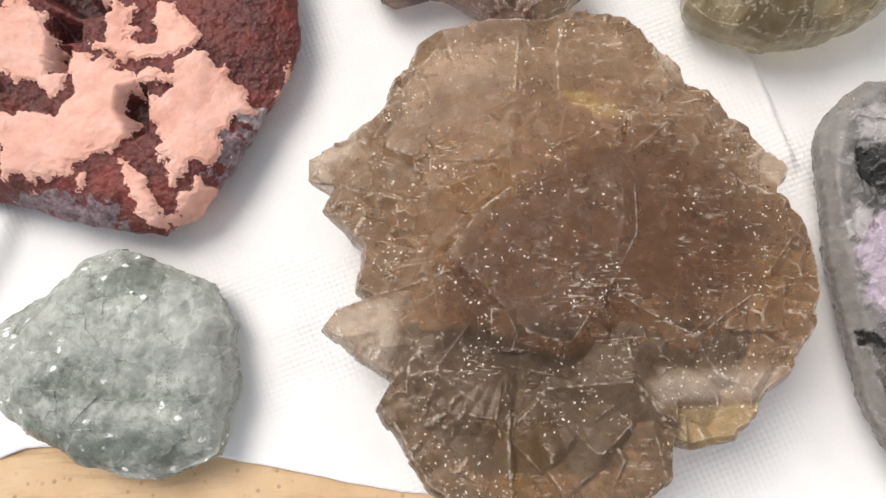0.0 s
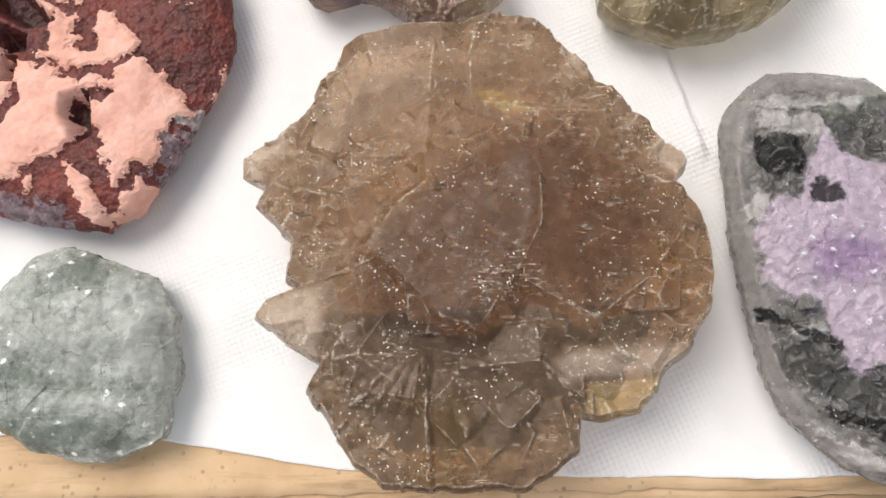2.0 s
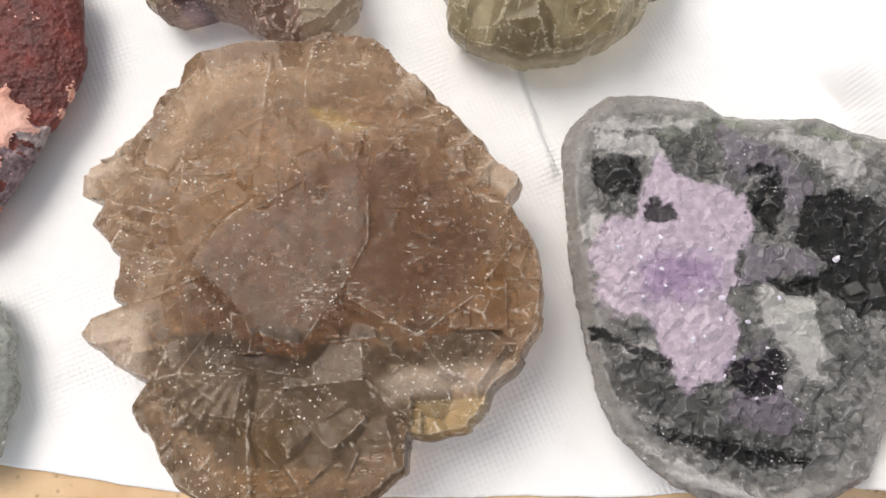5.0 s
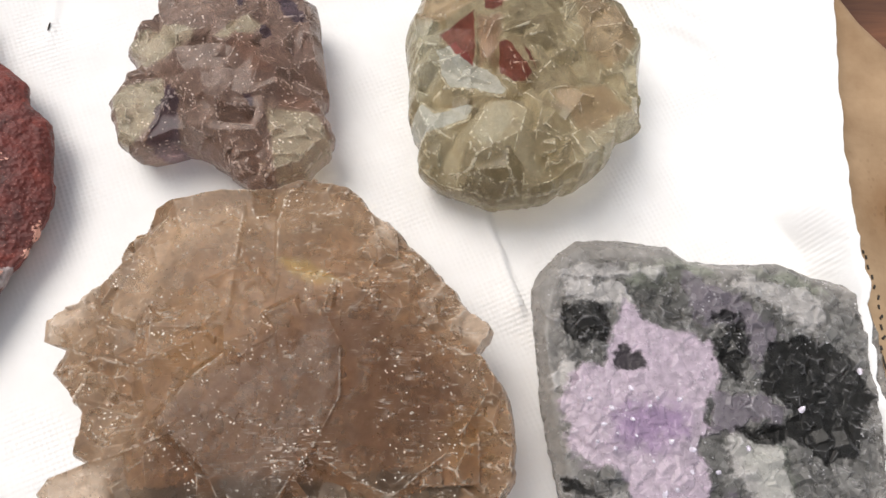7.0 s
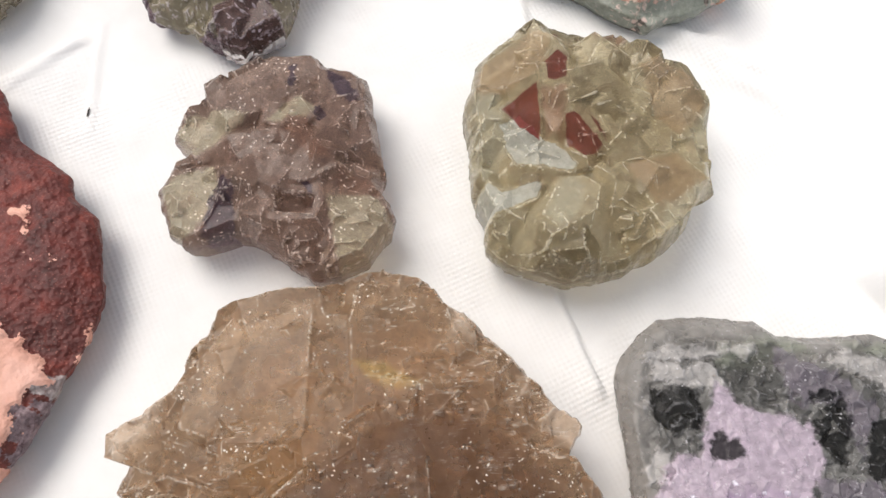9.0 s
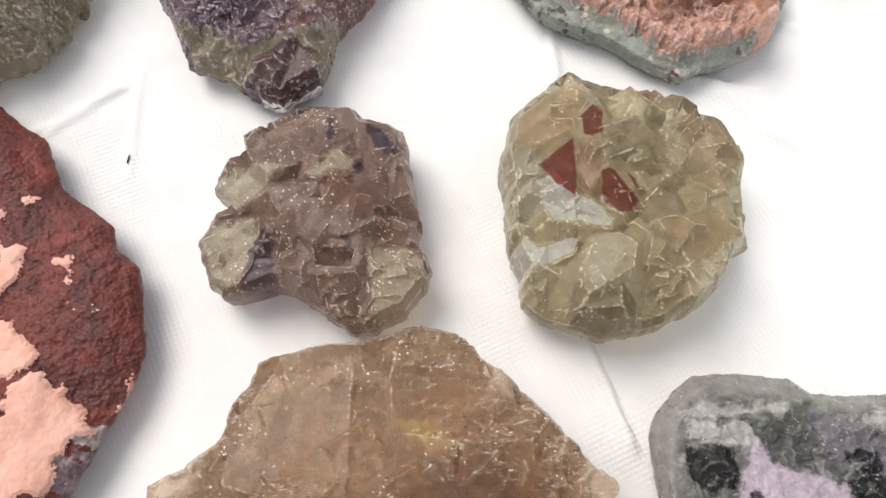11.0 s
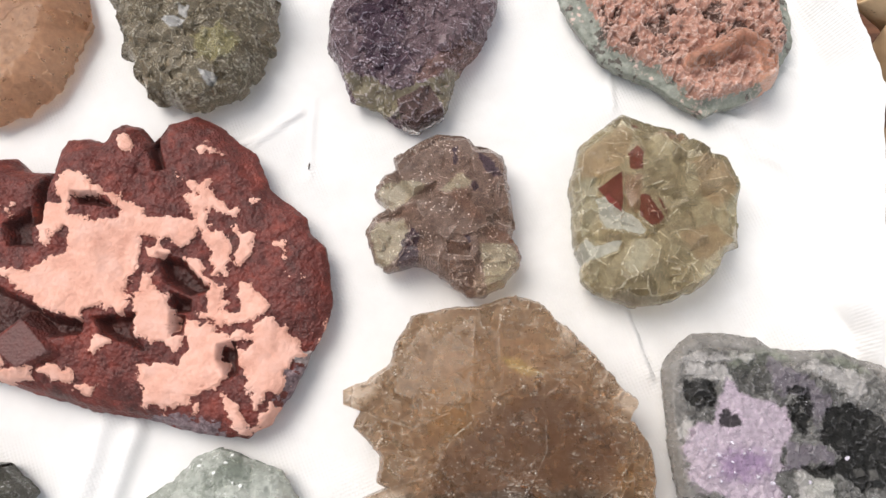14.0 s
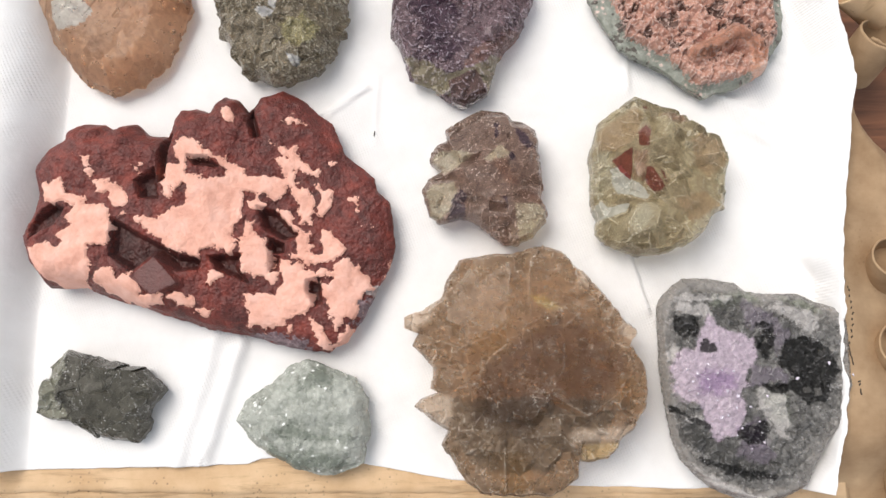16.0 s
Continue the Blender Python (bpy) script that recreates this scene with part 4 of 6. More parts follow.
RED_HOLES.append([(-83.0, 74.0), (-77.0, 75.0), (-76.0, 64.0), (-79.0, 62.0), (-83.0, 69.0)])
RED_HOLES.append([(-100.0, 86.0), (-96.0, 85.0), (-97.0, 79.0), (-100.0, 79.0)])
RED_HOLES.append([(-101.0, 94.0), (-94.0, 91.0), (-94.0, 87.0), (-100.0, 86.0)])
RED_HOLES.append([(-151.8, 143.7), (-148.0, 143.7), (-148.6, 120.4), (-153.2, 119.1)])
RED_HOLES.append([(-114.6, 156.8), (-110.8, 156.7), (-106.1, 142.2), (-109.3, 140.9)])
RED_HOLES.append([(-127.4, 84.9), (-112.3, 86.1), (-114.7, 80.9), (-109.3, 73.1), (-122.5, 78.4)])
RED_CUBE = [(-161.9, 75.6), (-151.2, 84.3), (-139.8, 72.4), (-151.5, 67.3)]
RED_QUARTZ = [(-57.0, 71.0), (-50.0, 72.0), (-46.0, 70.0), (-49.0, 65.0), (-53.0, 67.0), (-56.0, 68.0)]
RED_GREY = [[(-61.0, 66.0), (-48.0, 65.0), (-52.0, 57.0), (-53.0, 49.0), (-61.0, 43.0), (-65.0, 44.0), (-60.0, 56.0)], [(-109.0, 50.0), (-97.0, 50.0), (-82.0, 47.0), (-81.0, 42.0), (-93.0, 42.0), (-103.0, 45.0)]]


def red_height(x, y, rho):
    lean = np.clip(-0.09 * (x + 80), -5, 8)
    h = 10 + (6 + lean) * fade(rho, 2.5) + 3.2 * fbm(x, y, 26, 4, 31) + 1.0 * fbm(x, y, 4.0, 4, 33)
    bub, _ = bubbles(x, y, 5.5, 34)
    gr, _ = bubbles(x, y, 1.6, 36)
    h = h + 0.7 * bub + 0.6 * gr
    h = h + 1.2 * np.abs(fbm(x * 0.6 + y * 0.5, y * 0.2 - x * 0.1, 7, 3, 35))
    d = np.full(x.shape, -50.0)
    for poly in PINK:
        d = np.maximum(d, inside_distance(x, y, poly))
    d = np.minimum(d, -best_of(x, y, PINK_GAPS))
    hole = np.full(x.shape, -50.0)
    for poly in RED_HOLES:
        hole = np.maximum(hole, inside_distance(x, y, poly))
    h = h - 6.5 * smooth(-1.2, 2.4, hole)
    fray = d + 0.7 * fbm(x, y, 7, 5, 37, 0.62) + 2.7 * fbm(x, y, 2.8, 4, 38, 0.55)
    h = h + 0.8 * smooth(-0.3, 0.5, fray) - smooth(-0.3, 0.5, fray) * (0.8 * fbm(x, y, 4.0, 4, 33) + 0.8 * bub + 0.35 * gr - 0.5)
    cube = inside_distance(x, y, RED_CUBE)
    h = np.maximum(h, 24.0 - 1.8 * np.maximum(0, -cube) + 0.12 * (x - RED_CUBE[0][0]))
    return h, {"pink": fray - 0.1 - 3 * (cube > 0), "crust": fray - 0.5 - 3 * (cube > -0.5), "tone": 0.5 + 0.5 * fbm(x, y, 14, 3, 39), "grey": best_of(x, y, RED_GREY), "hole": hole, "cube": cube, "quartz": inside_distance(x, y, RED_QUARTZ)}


def red_material():
    n = Nodes("red_jasper_pink_crust", 0.5)
    v = n.math("ADD", n.math("MULTIPLY", n.noise(160, 6, 0.65, 0.5), 0.75), n.math("MULTIPLY", n.attr("tone"), 0.25))
    red = n.ramp(v, [(0.25, (0.030, 0.009, 0.008)), (0.5, (0.125, 0.023, 0.017)), (0.78, (0.29, 0.050, 0.030))])
    grain = n.step(n.cells(1100), 0.25, 0.1)
    red = n.mix(n.math("MULTIPLY", grain, 0.55), red, (0.42, 0.15, 0.11))
    red = n.mix(n.math("MULTIPLY", ragged(n, "grey", 2.5), 0.85), red, n.ramp(n.noise(500, 5, 0.7), [(0.3, (0.04, 0.02, 0.03)), (0.7, (0.36, 0.28, 0.30))]))
    red = n.mix(n.math("MULTIPLY", ragged(n, "quartz", 0.8), 0.62), red, n.ramp(n.noise(500, 5, 0.7), [(0.3, (0.20, 0.18, 0.18)), (0.7, (0.64, 0.61, 0.60))]))
    # the sunk hollows get their shade in the base colour as well
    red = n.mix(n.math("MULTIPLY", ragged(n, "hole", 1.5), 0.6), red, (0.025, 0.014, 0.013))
    red = n.mix(n.math("MULTIPLY", ragged(n, "cube", 0.2), 0.7), red, (0.13, 0.06, 0.055))
    pink = n.ramp(n.noise(120, 5, 0.6), [(0.25, (0.60, 0.29, 0.215)), (0.5, (0.78, 0.43, 0.335)), (0.8, (0.85, 0.54, 0.455))])
    m = ragged(n, "pink", 0.5, 1100, 0.10)
    col = n.mix(m, red, pink)
    ro = n.math("ADD", 0.5, n.math("MULTIPLY", m, 0.35))
    nor = n.bump(n.noise(350, 6, 0.65), 0.5, 0.0012)
    nor = n.bump(m, 0.5, 0.0008, nor)
    nor = n.bump(n.math("MULTIPLY", n.cells(900), n.math("SUBTRACT", 1.0, m)), 0.6, 0.0006, nor)
    nor = n.bump(n.noise(1600, 5, 0.7), 0.45, 0.0004, nor)
    return n.done(col, ro, nor)


M_RED = red_material()
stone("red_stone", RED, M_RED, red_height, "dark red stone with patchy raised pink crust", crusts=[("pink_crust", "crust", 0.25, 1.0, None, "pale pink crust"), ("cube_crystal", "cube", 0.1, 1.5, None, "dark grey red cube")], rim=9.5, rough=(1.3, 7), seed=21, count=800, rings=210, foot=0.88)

# purple and grey fluorite slab
PURPLE = [(78.0, 62.0), (81.0, 67.0), (85.0, 71.0), (90.0, 74.0), (101.0, 74.0), (113.0, 72.0), (118.0, 68.0), (131.0, 67.0), (142.0, 67.0)] + [(150.0, 63.2), (162.6, 58.7), (163.6, 46.4), (164.2, 26.0), (160.6, 11.0), (148.3, -3.9), (141.1, -18.6)] + [(123.0, -27.0), (118.0, -27.0), (111.0, -24.0), (104.0, -22.0), (98.0, -19.0), (91.0, -13.0), (86.0, -8.0), (82.0, 3.0), (80.0, 18.0), (78.0, 31.0), (78.0, 47.0), (78.0, 58.0)]
LILAC = [[(99.0, 57.0), (103.0, 54.0), (109.0, 51.0), (115.0, 49.0), (119.0, 47.0), (120.0, 44.0), (121.0, 39.0), (117.0, 33.0), (115.0, 26.0), (113.0, 21.0), (115.0, 14.0), (112.0, 8.0), (110.0, 4.0), (105.0, 4.0), (102.0, 2.0), (98.0, 5.0), (97.0, 8.0), (95.0, 11.0), (95.0, 15.0), (91.0, 18.0), (86.0, 20.0), (83.0, 24.0), (82.0, 34.0), (85.0, 40.0), (88.0, 43.0), (93.0, 41.0), (96.0, 47.0), (96.0, 51.0)]]
BLACK = []
BLACK.append([(96.0, 43.0), (98.0, 46.0), (101.0, 43.0), (102.0, 40.0), (98.0, 40.0), (96.0, 41.0)])
BLACK.append([(85.0, 58.0), (95.0, 57.0), (96.0, 52.0), (94.0, 49.0), (88.0, 47.0), (84.0, 51.0)])
BLACK.append([(122.0, 50.0), (129.0, 53.0), (129.0, 44.0), (127.0, 37.0), (122.0, 38.0), (120.0, 44.0)])
BLACK.append([(119.0, 54.0), (128.0, 54.0), (129.0, 52.0), (121.0, 51.0)])
BLACK.append([(134.0, 46.0), (143.0, 47.0), (153.0, 43.0), (157.0, 32.0), (150.0, 19.0), (142.0, 16.0), (134.0, 24.0), (136.0, 30.0), (131.0, 36.0)])
BLACK.append([(123.0, 26.0), (134.0, 26.0), (135.0, 23.0), (126.0, 22.0)])
BLACK.append([(112.0, 8.0), (121.0, 11.0), (124.0, 9.0), (123.0, 1.0), (117.0, -1.0), (111.0, 4.0)])
BLACK.append([(82.0, 16.0), (87.0, 15.0), (97.0, 10.0), (101.0, 8.0), (98.0, 6.0), (91.0, 9.0), (84.0, 13.0)])
BLACK.append([(90.0, -4.0), (100.0, -6.0), (110.0, -10.0), (126.0, -14.0), (117.0, -15.0), (107.0, -13.0), (95.0, -9.0)])
GLOOM = [[(82.0, 16.0), (97.0, 7.0), (105.0, 1.0), (118.0, -1.0), (128.0, -4.0), (129.0, -14.0), (110.0, -12.0), (98.0, -6.0), (86.0, 1.0)], [(110.0, 64.0), (116.0, 66.0), (115.0, 51.0), (108.0, 50.0), (106.0, 57.0)], [(102.0, 62.0), (110.0, 62.0), (108.0, 54.0), (102.0, 56.0)]]
PALE = [[(86.0, 64.0), (93.0, 62.0), (100.0, 63.0), (102.0, 57.0), (95.0, 56.0), (86.0, 59.0)], [(127.0, 60.0), (131.0, 64.0), (141.0, 60.0), (149.0, 56.0), (149.0, 51.0), (145.0, 48.0), (139.0, 53.0), (133.0, 57.0)], [(120.0, 24.0), (124.0, 25.0), (133.0, 21.0), (133.0, 14.0), (131.0, 6.0), (134.0, 2.0), (129.0, 3.0), (124.0, 11.0), (119.0, 17.0)], [(85.0, 14.0), (94.0, 14.0), (97.0, 11.0), (95.0, 8.0), (87.0, 9.0)], [(89.0, -9.0), (100.0, -14.0), (108.0, -19.0), (122.0, -23.0), (119.0, -26.0), (108.0, -21.0), (97.0, -17.0)], [(81.0, 42.0), (84.0, 45.0), (87.0, 43.0), (85.0, 37.0), (81.0, 37.0)], [(84.0, 65.0), (90.0, 67.0), (110.0, 65.0), (100.0, 63.0), (87.0, 64.0)]]
DUSK = [[(116.0, 64.0), (121.0, 61.0), (130.0, 56.0), (134.0, 52.0), (138.0, 48.0), (131.0, 43.0), (129.0, 39.0), (128.0, 43.0), (128.0, 50.0), (119.0, 51.0), (115.0, 53.0)], [(118.0, 35.0), (130.0, 33.0), (135.0, 30.0), (133.0, 27.0), (126.0, 29.0), (123.0, 26.0), (116.0, 25.0)], [(112.0, 2.0), (123.0, 0.0), (128.0, -5.0), (119.0, -9.0), (110.0, -4.0)]]
HEART = [[(94.0, 31.0), (100.0, 33.0), (111.0, 31.0), (111.0, 26.0), (102.0, 22.0), (94.0, 23.0)], [(112.0, 7.0), (121.0, 10.0), (122.0, 1.0), (117.0, 0.0)]]
GREEN_TINT = [[(102.0, 65.0), (119.0, 68.0), (123.0, 64.0), (111.0, 61.0), (102.0, 61.0)], [(121.0, 24.0), (133.0, 21.0), (133.0, 11.0), (127.0, 9.0)], [(133.0, 64.0), (145.0, 64.0), (151.0, 58.0), (143.0, 60.0)]]


def purple_height(x, y, rho):
    h = 15 + 5 * fade(rho, 3.0) + 1.3 * fbm(x, y, 24, 3, 41)
    _, ft = facets(x, y, 1.7, 43, 0.8)
    wob = fbm(x, y, 9, 6, 45, 0.68) * 2.6 + fbm(x, y, 2.6, 4, 39, 0.6) * 1.5
    lil, blk, pale = best_of(x, y, LILAC) + wob, best_of(x, y, BLACK) + wob, best_of(x, y, PALE) + wob
    dusk, gloom = best_of(x, y, DUSK) + wob, best_of(x, y, GLOOM) + wob
    a, at = bubbles(x, y, 2.6, 47)
    c, ct = bubbles(x, y, 1.2, 48)
    inside = smooth(0.85, 0.6, rho + 0.3 * fbm(x, y, 16, 4, 42))
    h = h - 2.2 * inside + inside * (0.4 * a + 0.2 * c) * (0.35 + 0.65 * smooth(-0.4, 0.4, fbm(x, y, 11, 3, 38))) + 0.2 * fbm(x, y, 4, 4, 46)
    plate = np.maximum(lil, np.maximum(pale, dusk))
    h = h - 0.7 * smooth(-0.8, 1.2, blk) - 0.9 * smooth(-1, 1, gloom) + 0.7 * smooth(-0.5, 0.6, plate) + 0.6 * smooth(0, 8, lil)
    grain, ct = cubes(x, y, h, ct, 900, (0.6, 2.0), 37, (-0.45, 0.45), 0.5, 1.2, inside > 0.6)
    h = h + (grain - h) * (1 - 0.4 * smooth(0, 1, lil))
    # thin ledges along the lower side
    h = h + 0.8 * np.abs(np.sin((y + 0.28 * (x - 100) + 2.0 * fbm(x, y, 14, 3, 40)) * 0.62)) * smooth(3, -7, y + 0.25 * (x - 100))
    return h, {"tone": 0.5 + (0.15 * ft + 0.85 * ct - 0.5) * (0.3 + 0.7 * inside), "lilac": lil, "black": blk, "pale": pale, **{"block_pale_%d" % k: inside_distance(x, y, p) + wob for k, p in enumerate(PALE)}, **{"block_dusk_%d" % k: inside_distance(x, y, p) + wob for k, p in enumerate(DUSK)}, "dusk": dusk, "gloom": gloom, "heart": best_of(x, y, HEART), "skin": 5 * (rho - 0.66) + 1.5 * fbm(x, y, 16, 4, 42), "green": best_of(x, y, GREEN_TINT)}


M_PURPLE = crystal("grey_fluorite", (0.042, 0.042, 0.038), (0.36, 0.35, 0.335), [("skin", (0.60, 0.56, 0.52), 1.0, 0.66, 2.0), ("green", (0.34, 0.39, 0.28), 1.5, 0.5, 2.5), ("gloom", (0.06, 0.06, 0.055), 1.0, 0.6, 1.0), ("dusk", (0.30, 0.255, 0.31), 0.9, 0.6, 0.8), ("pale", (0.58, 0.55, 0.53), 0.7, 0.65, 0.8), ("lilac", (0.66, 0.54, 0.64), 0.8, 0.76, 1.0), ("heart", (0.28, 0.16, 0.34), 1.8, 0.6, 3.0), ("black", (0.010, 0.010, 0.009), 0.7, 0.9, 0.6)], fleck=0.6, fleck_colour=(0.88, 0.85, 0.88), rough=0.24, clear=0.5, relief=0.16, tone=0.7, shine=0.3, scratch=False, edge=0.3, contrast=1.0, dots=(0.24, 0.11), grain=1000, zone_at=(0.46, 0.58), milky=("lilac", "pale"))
purple_slab = stone("purple_fluorite", PURPLE, M_PURPLE, purple_height, "grey green fluorite slab with lilac crystal crust", crusts=[("lilac_crust", "lilac", 0.1, 1.0, None, "lilac sparkling crystal crust"), *[("pale_crust", "block_pale_%d" % k, 0.1, 1.0, None, "pale grey frosted crust") for k in range(len(PALE))], *[("grey_violet_crust", "block_dusk_%d" % k, 0.05, 1.0, None, "grey violet granular crust") for k in range(len(DUSK))]], rim=14, rough=(0.7, 5), seed=41, count=860, rings=240, foot=0.86, power=5.0)


def crystal_points(parent, places, seed):
    """Small glassy points standing on the lilac crust."""
    rng = np.random.default_rng(seed)
    n = Nodes("clear_lilac_crystal", 0.08)
    n.b.inputs["Transmission Weight"].default_value = 0.35
    m = n.done((0.86, 0.80, 0.90))
    bm = bmesh.new()
    bmesh.ops.create_cone(bm, cap_ends=True, segments=6, radius1=0.0009, radius2=0.0008, depth=0.0014, matrix=Matrix.Translation((0, 0, 0.0007)))
    bmesh.ops.create_cone(bm, cap_ends=True, segments=6, radius1=0.0008, radius2=0.00005, depth=0.0010, matrix=Matrix.Translation((0, 0, 0.0019)))
    me = bpy.data.meshes.new("crystal_point")
    bm.to_mesh(me)
    bm.free()
    me.materials.append(m)
    px, py = np.array([p[0] for p in places]), np.array([p[1] for p in places])
    h, _ = purple_height(px, py, np.zeros(len(places)))
    for x, y, z in zip(px, py, h):
        ob = new("crystal_point", me)
        ob.parent = parent
        k = rng.uniform(0.35, 0.75)
        ob.matrix_local = pose(x / 1000 - parent.location.x, y / 1000 - parent.location.y, z / 1000 - 0.0004, rng.uniform(-45, 45), rng.uniform(-45, 45), rng.uniform(0, 60)) @ Matrix.Scale(k, 4)


crystal_points(purple_slab, [(92.1, 31.5), (93.5, 25.8), (97.9, 25.4), (89.8, 27.9), (101.2, 31.5), (105.4, 23.4), (96.4, 35.6), (101.5, 12.0), (88.2, 24.1), (87.1, 33.3), (108.4, 16.9), (107.7, 32.5), (101.1, 19.7), (97.0, 29.0), (109.2, 7.9), (92.5, 22.6)], 5)
crystal_points(purple_slab, [(102.3, 32.8), (109.2, 21.6), (116.5, 16.6), (118.6, 10.5), (108.4, 4.4), (105.1, 13.0), (123.0, 21.6), (113.1, -0.5), (119.4, 1.9), (134.6, 28.9), (153.5, 31.4), (145.1, 36.4)], 6)

# pale aqua stone
AQUA = [(-115.7, 10.0), (-111.5, 19.0), (-99.9, 26.6), (-92.2, 34.4), (-83.1, 36.9), (-73.8, 34.8), (-60.7, 29.1), (-55.3, 18.8), (-53.4, 3.6), (-57.7, -9.0), (-70.5, -14.5), (-79.5, -14.0), (-88.6, -11.5), (-99.1, -6.5), (-107.0, -1.4)]
AQUA_DARK = [[(-87.0, 23.0), (-83.0, 33.0), (-77.0, 37.0), (-71.0, 32.0), (-71.0, 26.0), (-83.0, 25.0)], [(-105.0, -8.0), (-99.0, -1.0), (-92.0, -4.0), (-75.0, -3.0), (-68.0, -4.0), (-62.0, -9.0), (-62.0, -10.0), (-70.0, -11.0), (-86.0, -13.0), (-98.0, -9.0)], [(-99.0, 5.0), (-90.0, 10.0), (-83.0, 7.0), (-74.0, 4.0), (-68.0, 3.0), (-62.0, 5.0), (-61.0, 2.0), (-74.0, 2.0), (-91.0, 3.0)]]
AQUA_RIND = [[(-67.0, 31.0), (-60.0, 25.0), (-57.0, 16.0), (-55.0, 5.0), (-56.0, -6.0), (-61.0, -10.0), (-62.0, 4.0), (-69.0, 21.0)]]


def aqua_height(x, y, rho):
    f, ft = facets(x, y, 7, 53, 0.6)
    g, gt = facets(x, y, 2.6, 54, 0.7)
    bub, _ = bubbles(x, y, 6.5, 56)
    h = 9 + 7 * fade(rho, 2.4) + 2.4 * fbm(x, y, 15, 4, 51) + 1.2 * bub + 0.08 * f + 0.25 * fbm(x, y, 2, 3, 55)
    return h, {"tone": 0.6 * ft + 0.4 * gt, "dark": best_of(x, y, AQUA_DARK), "rind": best_of(x, y, AQUA_RIND)}


M_AQUA = crystal("aqua_fluorite", (0.29, 0.325, 0.268), (0.76, 0.79, 0.715), [("rind", (0.70, 0.725, 0.66), 2.5, 0.7, 3.0), ("dark", (0.21, 0.24, 0.195), 3.0, 0.8, 3.0)], fleck=0.9, fleck_colour=(0.93, 0.94, 0.92), rough=0.22, clear=0.4, relief=0.2, tone=0.3, scratch=False, speck=0.9, edge=0.35, grain=400, dots=(0.30, 0.17), zone_at=(0.5, 0.57))
stone("aqua_stone", AQUA, M_AQUA, aqua_height, "pale grey-green translucent stone with sparkling white flecks", crusts=[("dark_band", "dark", 0.05, 0.8, None, "darker grey-green band")], rim=9, rough=(1.8, 8), seed=51)

# dark green fluorite
DARK = [(-210.6, 13.7), (-207.4, 26.7), (-205.2, 34.6), (-197.6, 43.3), (-189.5, 41.1), (-177.2, 37.2), (-158.3, 33.9), (-148.6, 24.0), (-154.9, 16.2), (-157.1, 5.9), (-162.0, -0.5), (-172.7, 0.8), (-182.0, 2.1), (-193.0, 9.8), (-201.0, 9.8)]
DARK_BLOCKS = []
DARK_BLOCKS.append(([(-172.2, 36.0), (-155.9, 33.4), (-153.4, 24.4), (-167.5, 20.7), (-173.1, 27.0)], 17.0, (0.02, 0.05)))
DARK_BLOCKS.append(([(-194.5, 41.2), (-174.5, 37.3), (-175.1, 24.4), (-190.7, 21.9), (-199.1, 29.6)], 15.0, (0.1, -0.1)))
DARK_BLOCKS.append(([(-190.7, 21.9), (-167.2, 21.8), (-156.5, 16.7), (-161.0, 2.7), (-176.8, 5.3)], 14.5, (-0.1, 0.2)))
DARK_EDGE = [(-209.5, 13.9), (-204.1, 34.7), (-196.6, 43.3), (-193.5, 34.6), (-199.3, 21.6), (-192.1, 11.3), (-200.0, 10.0)]


def dark_height(x, y, rho):
    h, tone, masks = union(x, y, 5 + 6 * fade(rho, 2.5), DARK_BLOCKS, 1.2, 61, 0.15)
    h, tone = cubes(x, y, h, tone, 30, (2.0, 5.0), 62, (-1.0, 0.8), 0.4, 1.2)
    f, ft = facets(x, y, 6, 62, 0.6)
    return h + 0.15 * f + 0.4 * fbm(x, y, 3, 4, 63), {"tone": 0.5 * tone + 0.5 * ft, **masks, "edge": inside_distance(x, y, DARK_EDGE)}


M_DARK = crystal("dark_green_fluorite", (0.045, 0.043, 0.035), (0.15, 0.142, 0.115), [("edge", (0.40, 0.40, 0.31), 2.0, 0.7)], fleck=0.8, fleck_colour=(0.56, 0.56, 0.55), rough=0.16, clear=0.45, relief=0.3, edge=0.45, edge_at=(0.14, 0.42), zone_at=(0.42, 0.54), dots=(0.30, 0.14))
stone("dark_fluorite", DARK, M_DARK, dark_height, "small dark green blocky fluorite with frosted flecks", crusts=crystals(DARK_BLOCKS), rim=5, rough=(0.8, 6), seed=61, crease=28, sharp=0.2)

# olive fluorite with red faces
OLIVE = [(71.0, 161.0), (77.0, 160.0), (84.0, 156.0), (92.0, 155.0), (95.0, 148.0), (100.0, 144.0), (109.0, 140.0), (112.0, 134.0), (113.0, 127.0), (112.0, 119.0), (112.0, 111.0), (111.0, 107.0), (104.0, 103.0), (101.0, 96.0), (96.0, 92.0), (85.0, 87.0), (77.0, 85.0), (69.0, 85.0), (64.0, 87.0), (55.0, 90.0), (51.0, 95.0), (51.0, 101.0), (49.0, 106.0), (49.0, 117.0), (49.0, 126.0), (49.0, 132.0), (51.0, 140.0), (53.0, 147.0), (60.0, 153.0)]
OLIVE_BLOCKS = []
OLIVE_TONES = [0.62, 0.3, 0.35, 0.6, 0.95, 0.85, 0.62, 0.42, 0.75, 0.25, 0.95, 0.8, 0.5, 0.45]
OLIVE_BLOCKS.append(([(53.0, 143.0), (69.0, 154.0), (73.0, 151.0), (70.0, 143.0), (67.0, 136.0), (59.0, 131.0), (51.0, 132.0)], 23.0, (0.22, -0.2)))
OLIVE_BLOCKS.append(([(57.0, 127.0), (66.0, 133.0), (66.0, 124.0), (65.0, 118.0), (62.0, 120.0)], 28.0, (0.1, 0.1)))
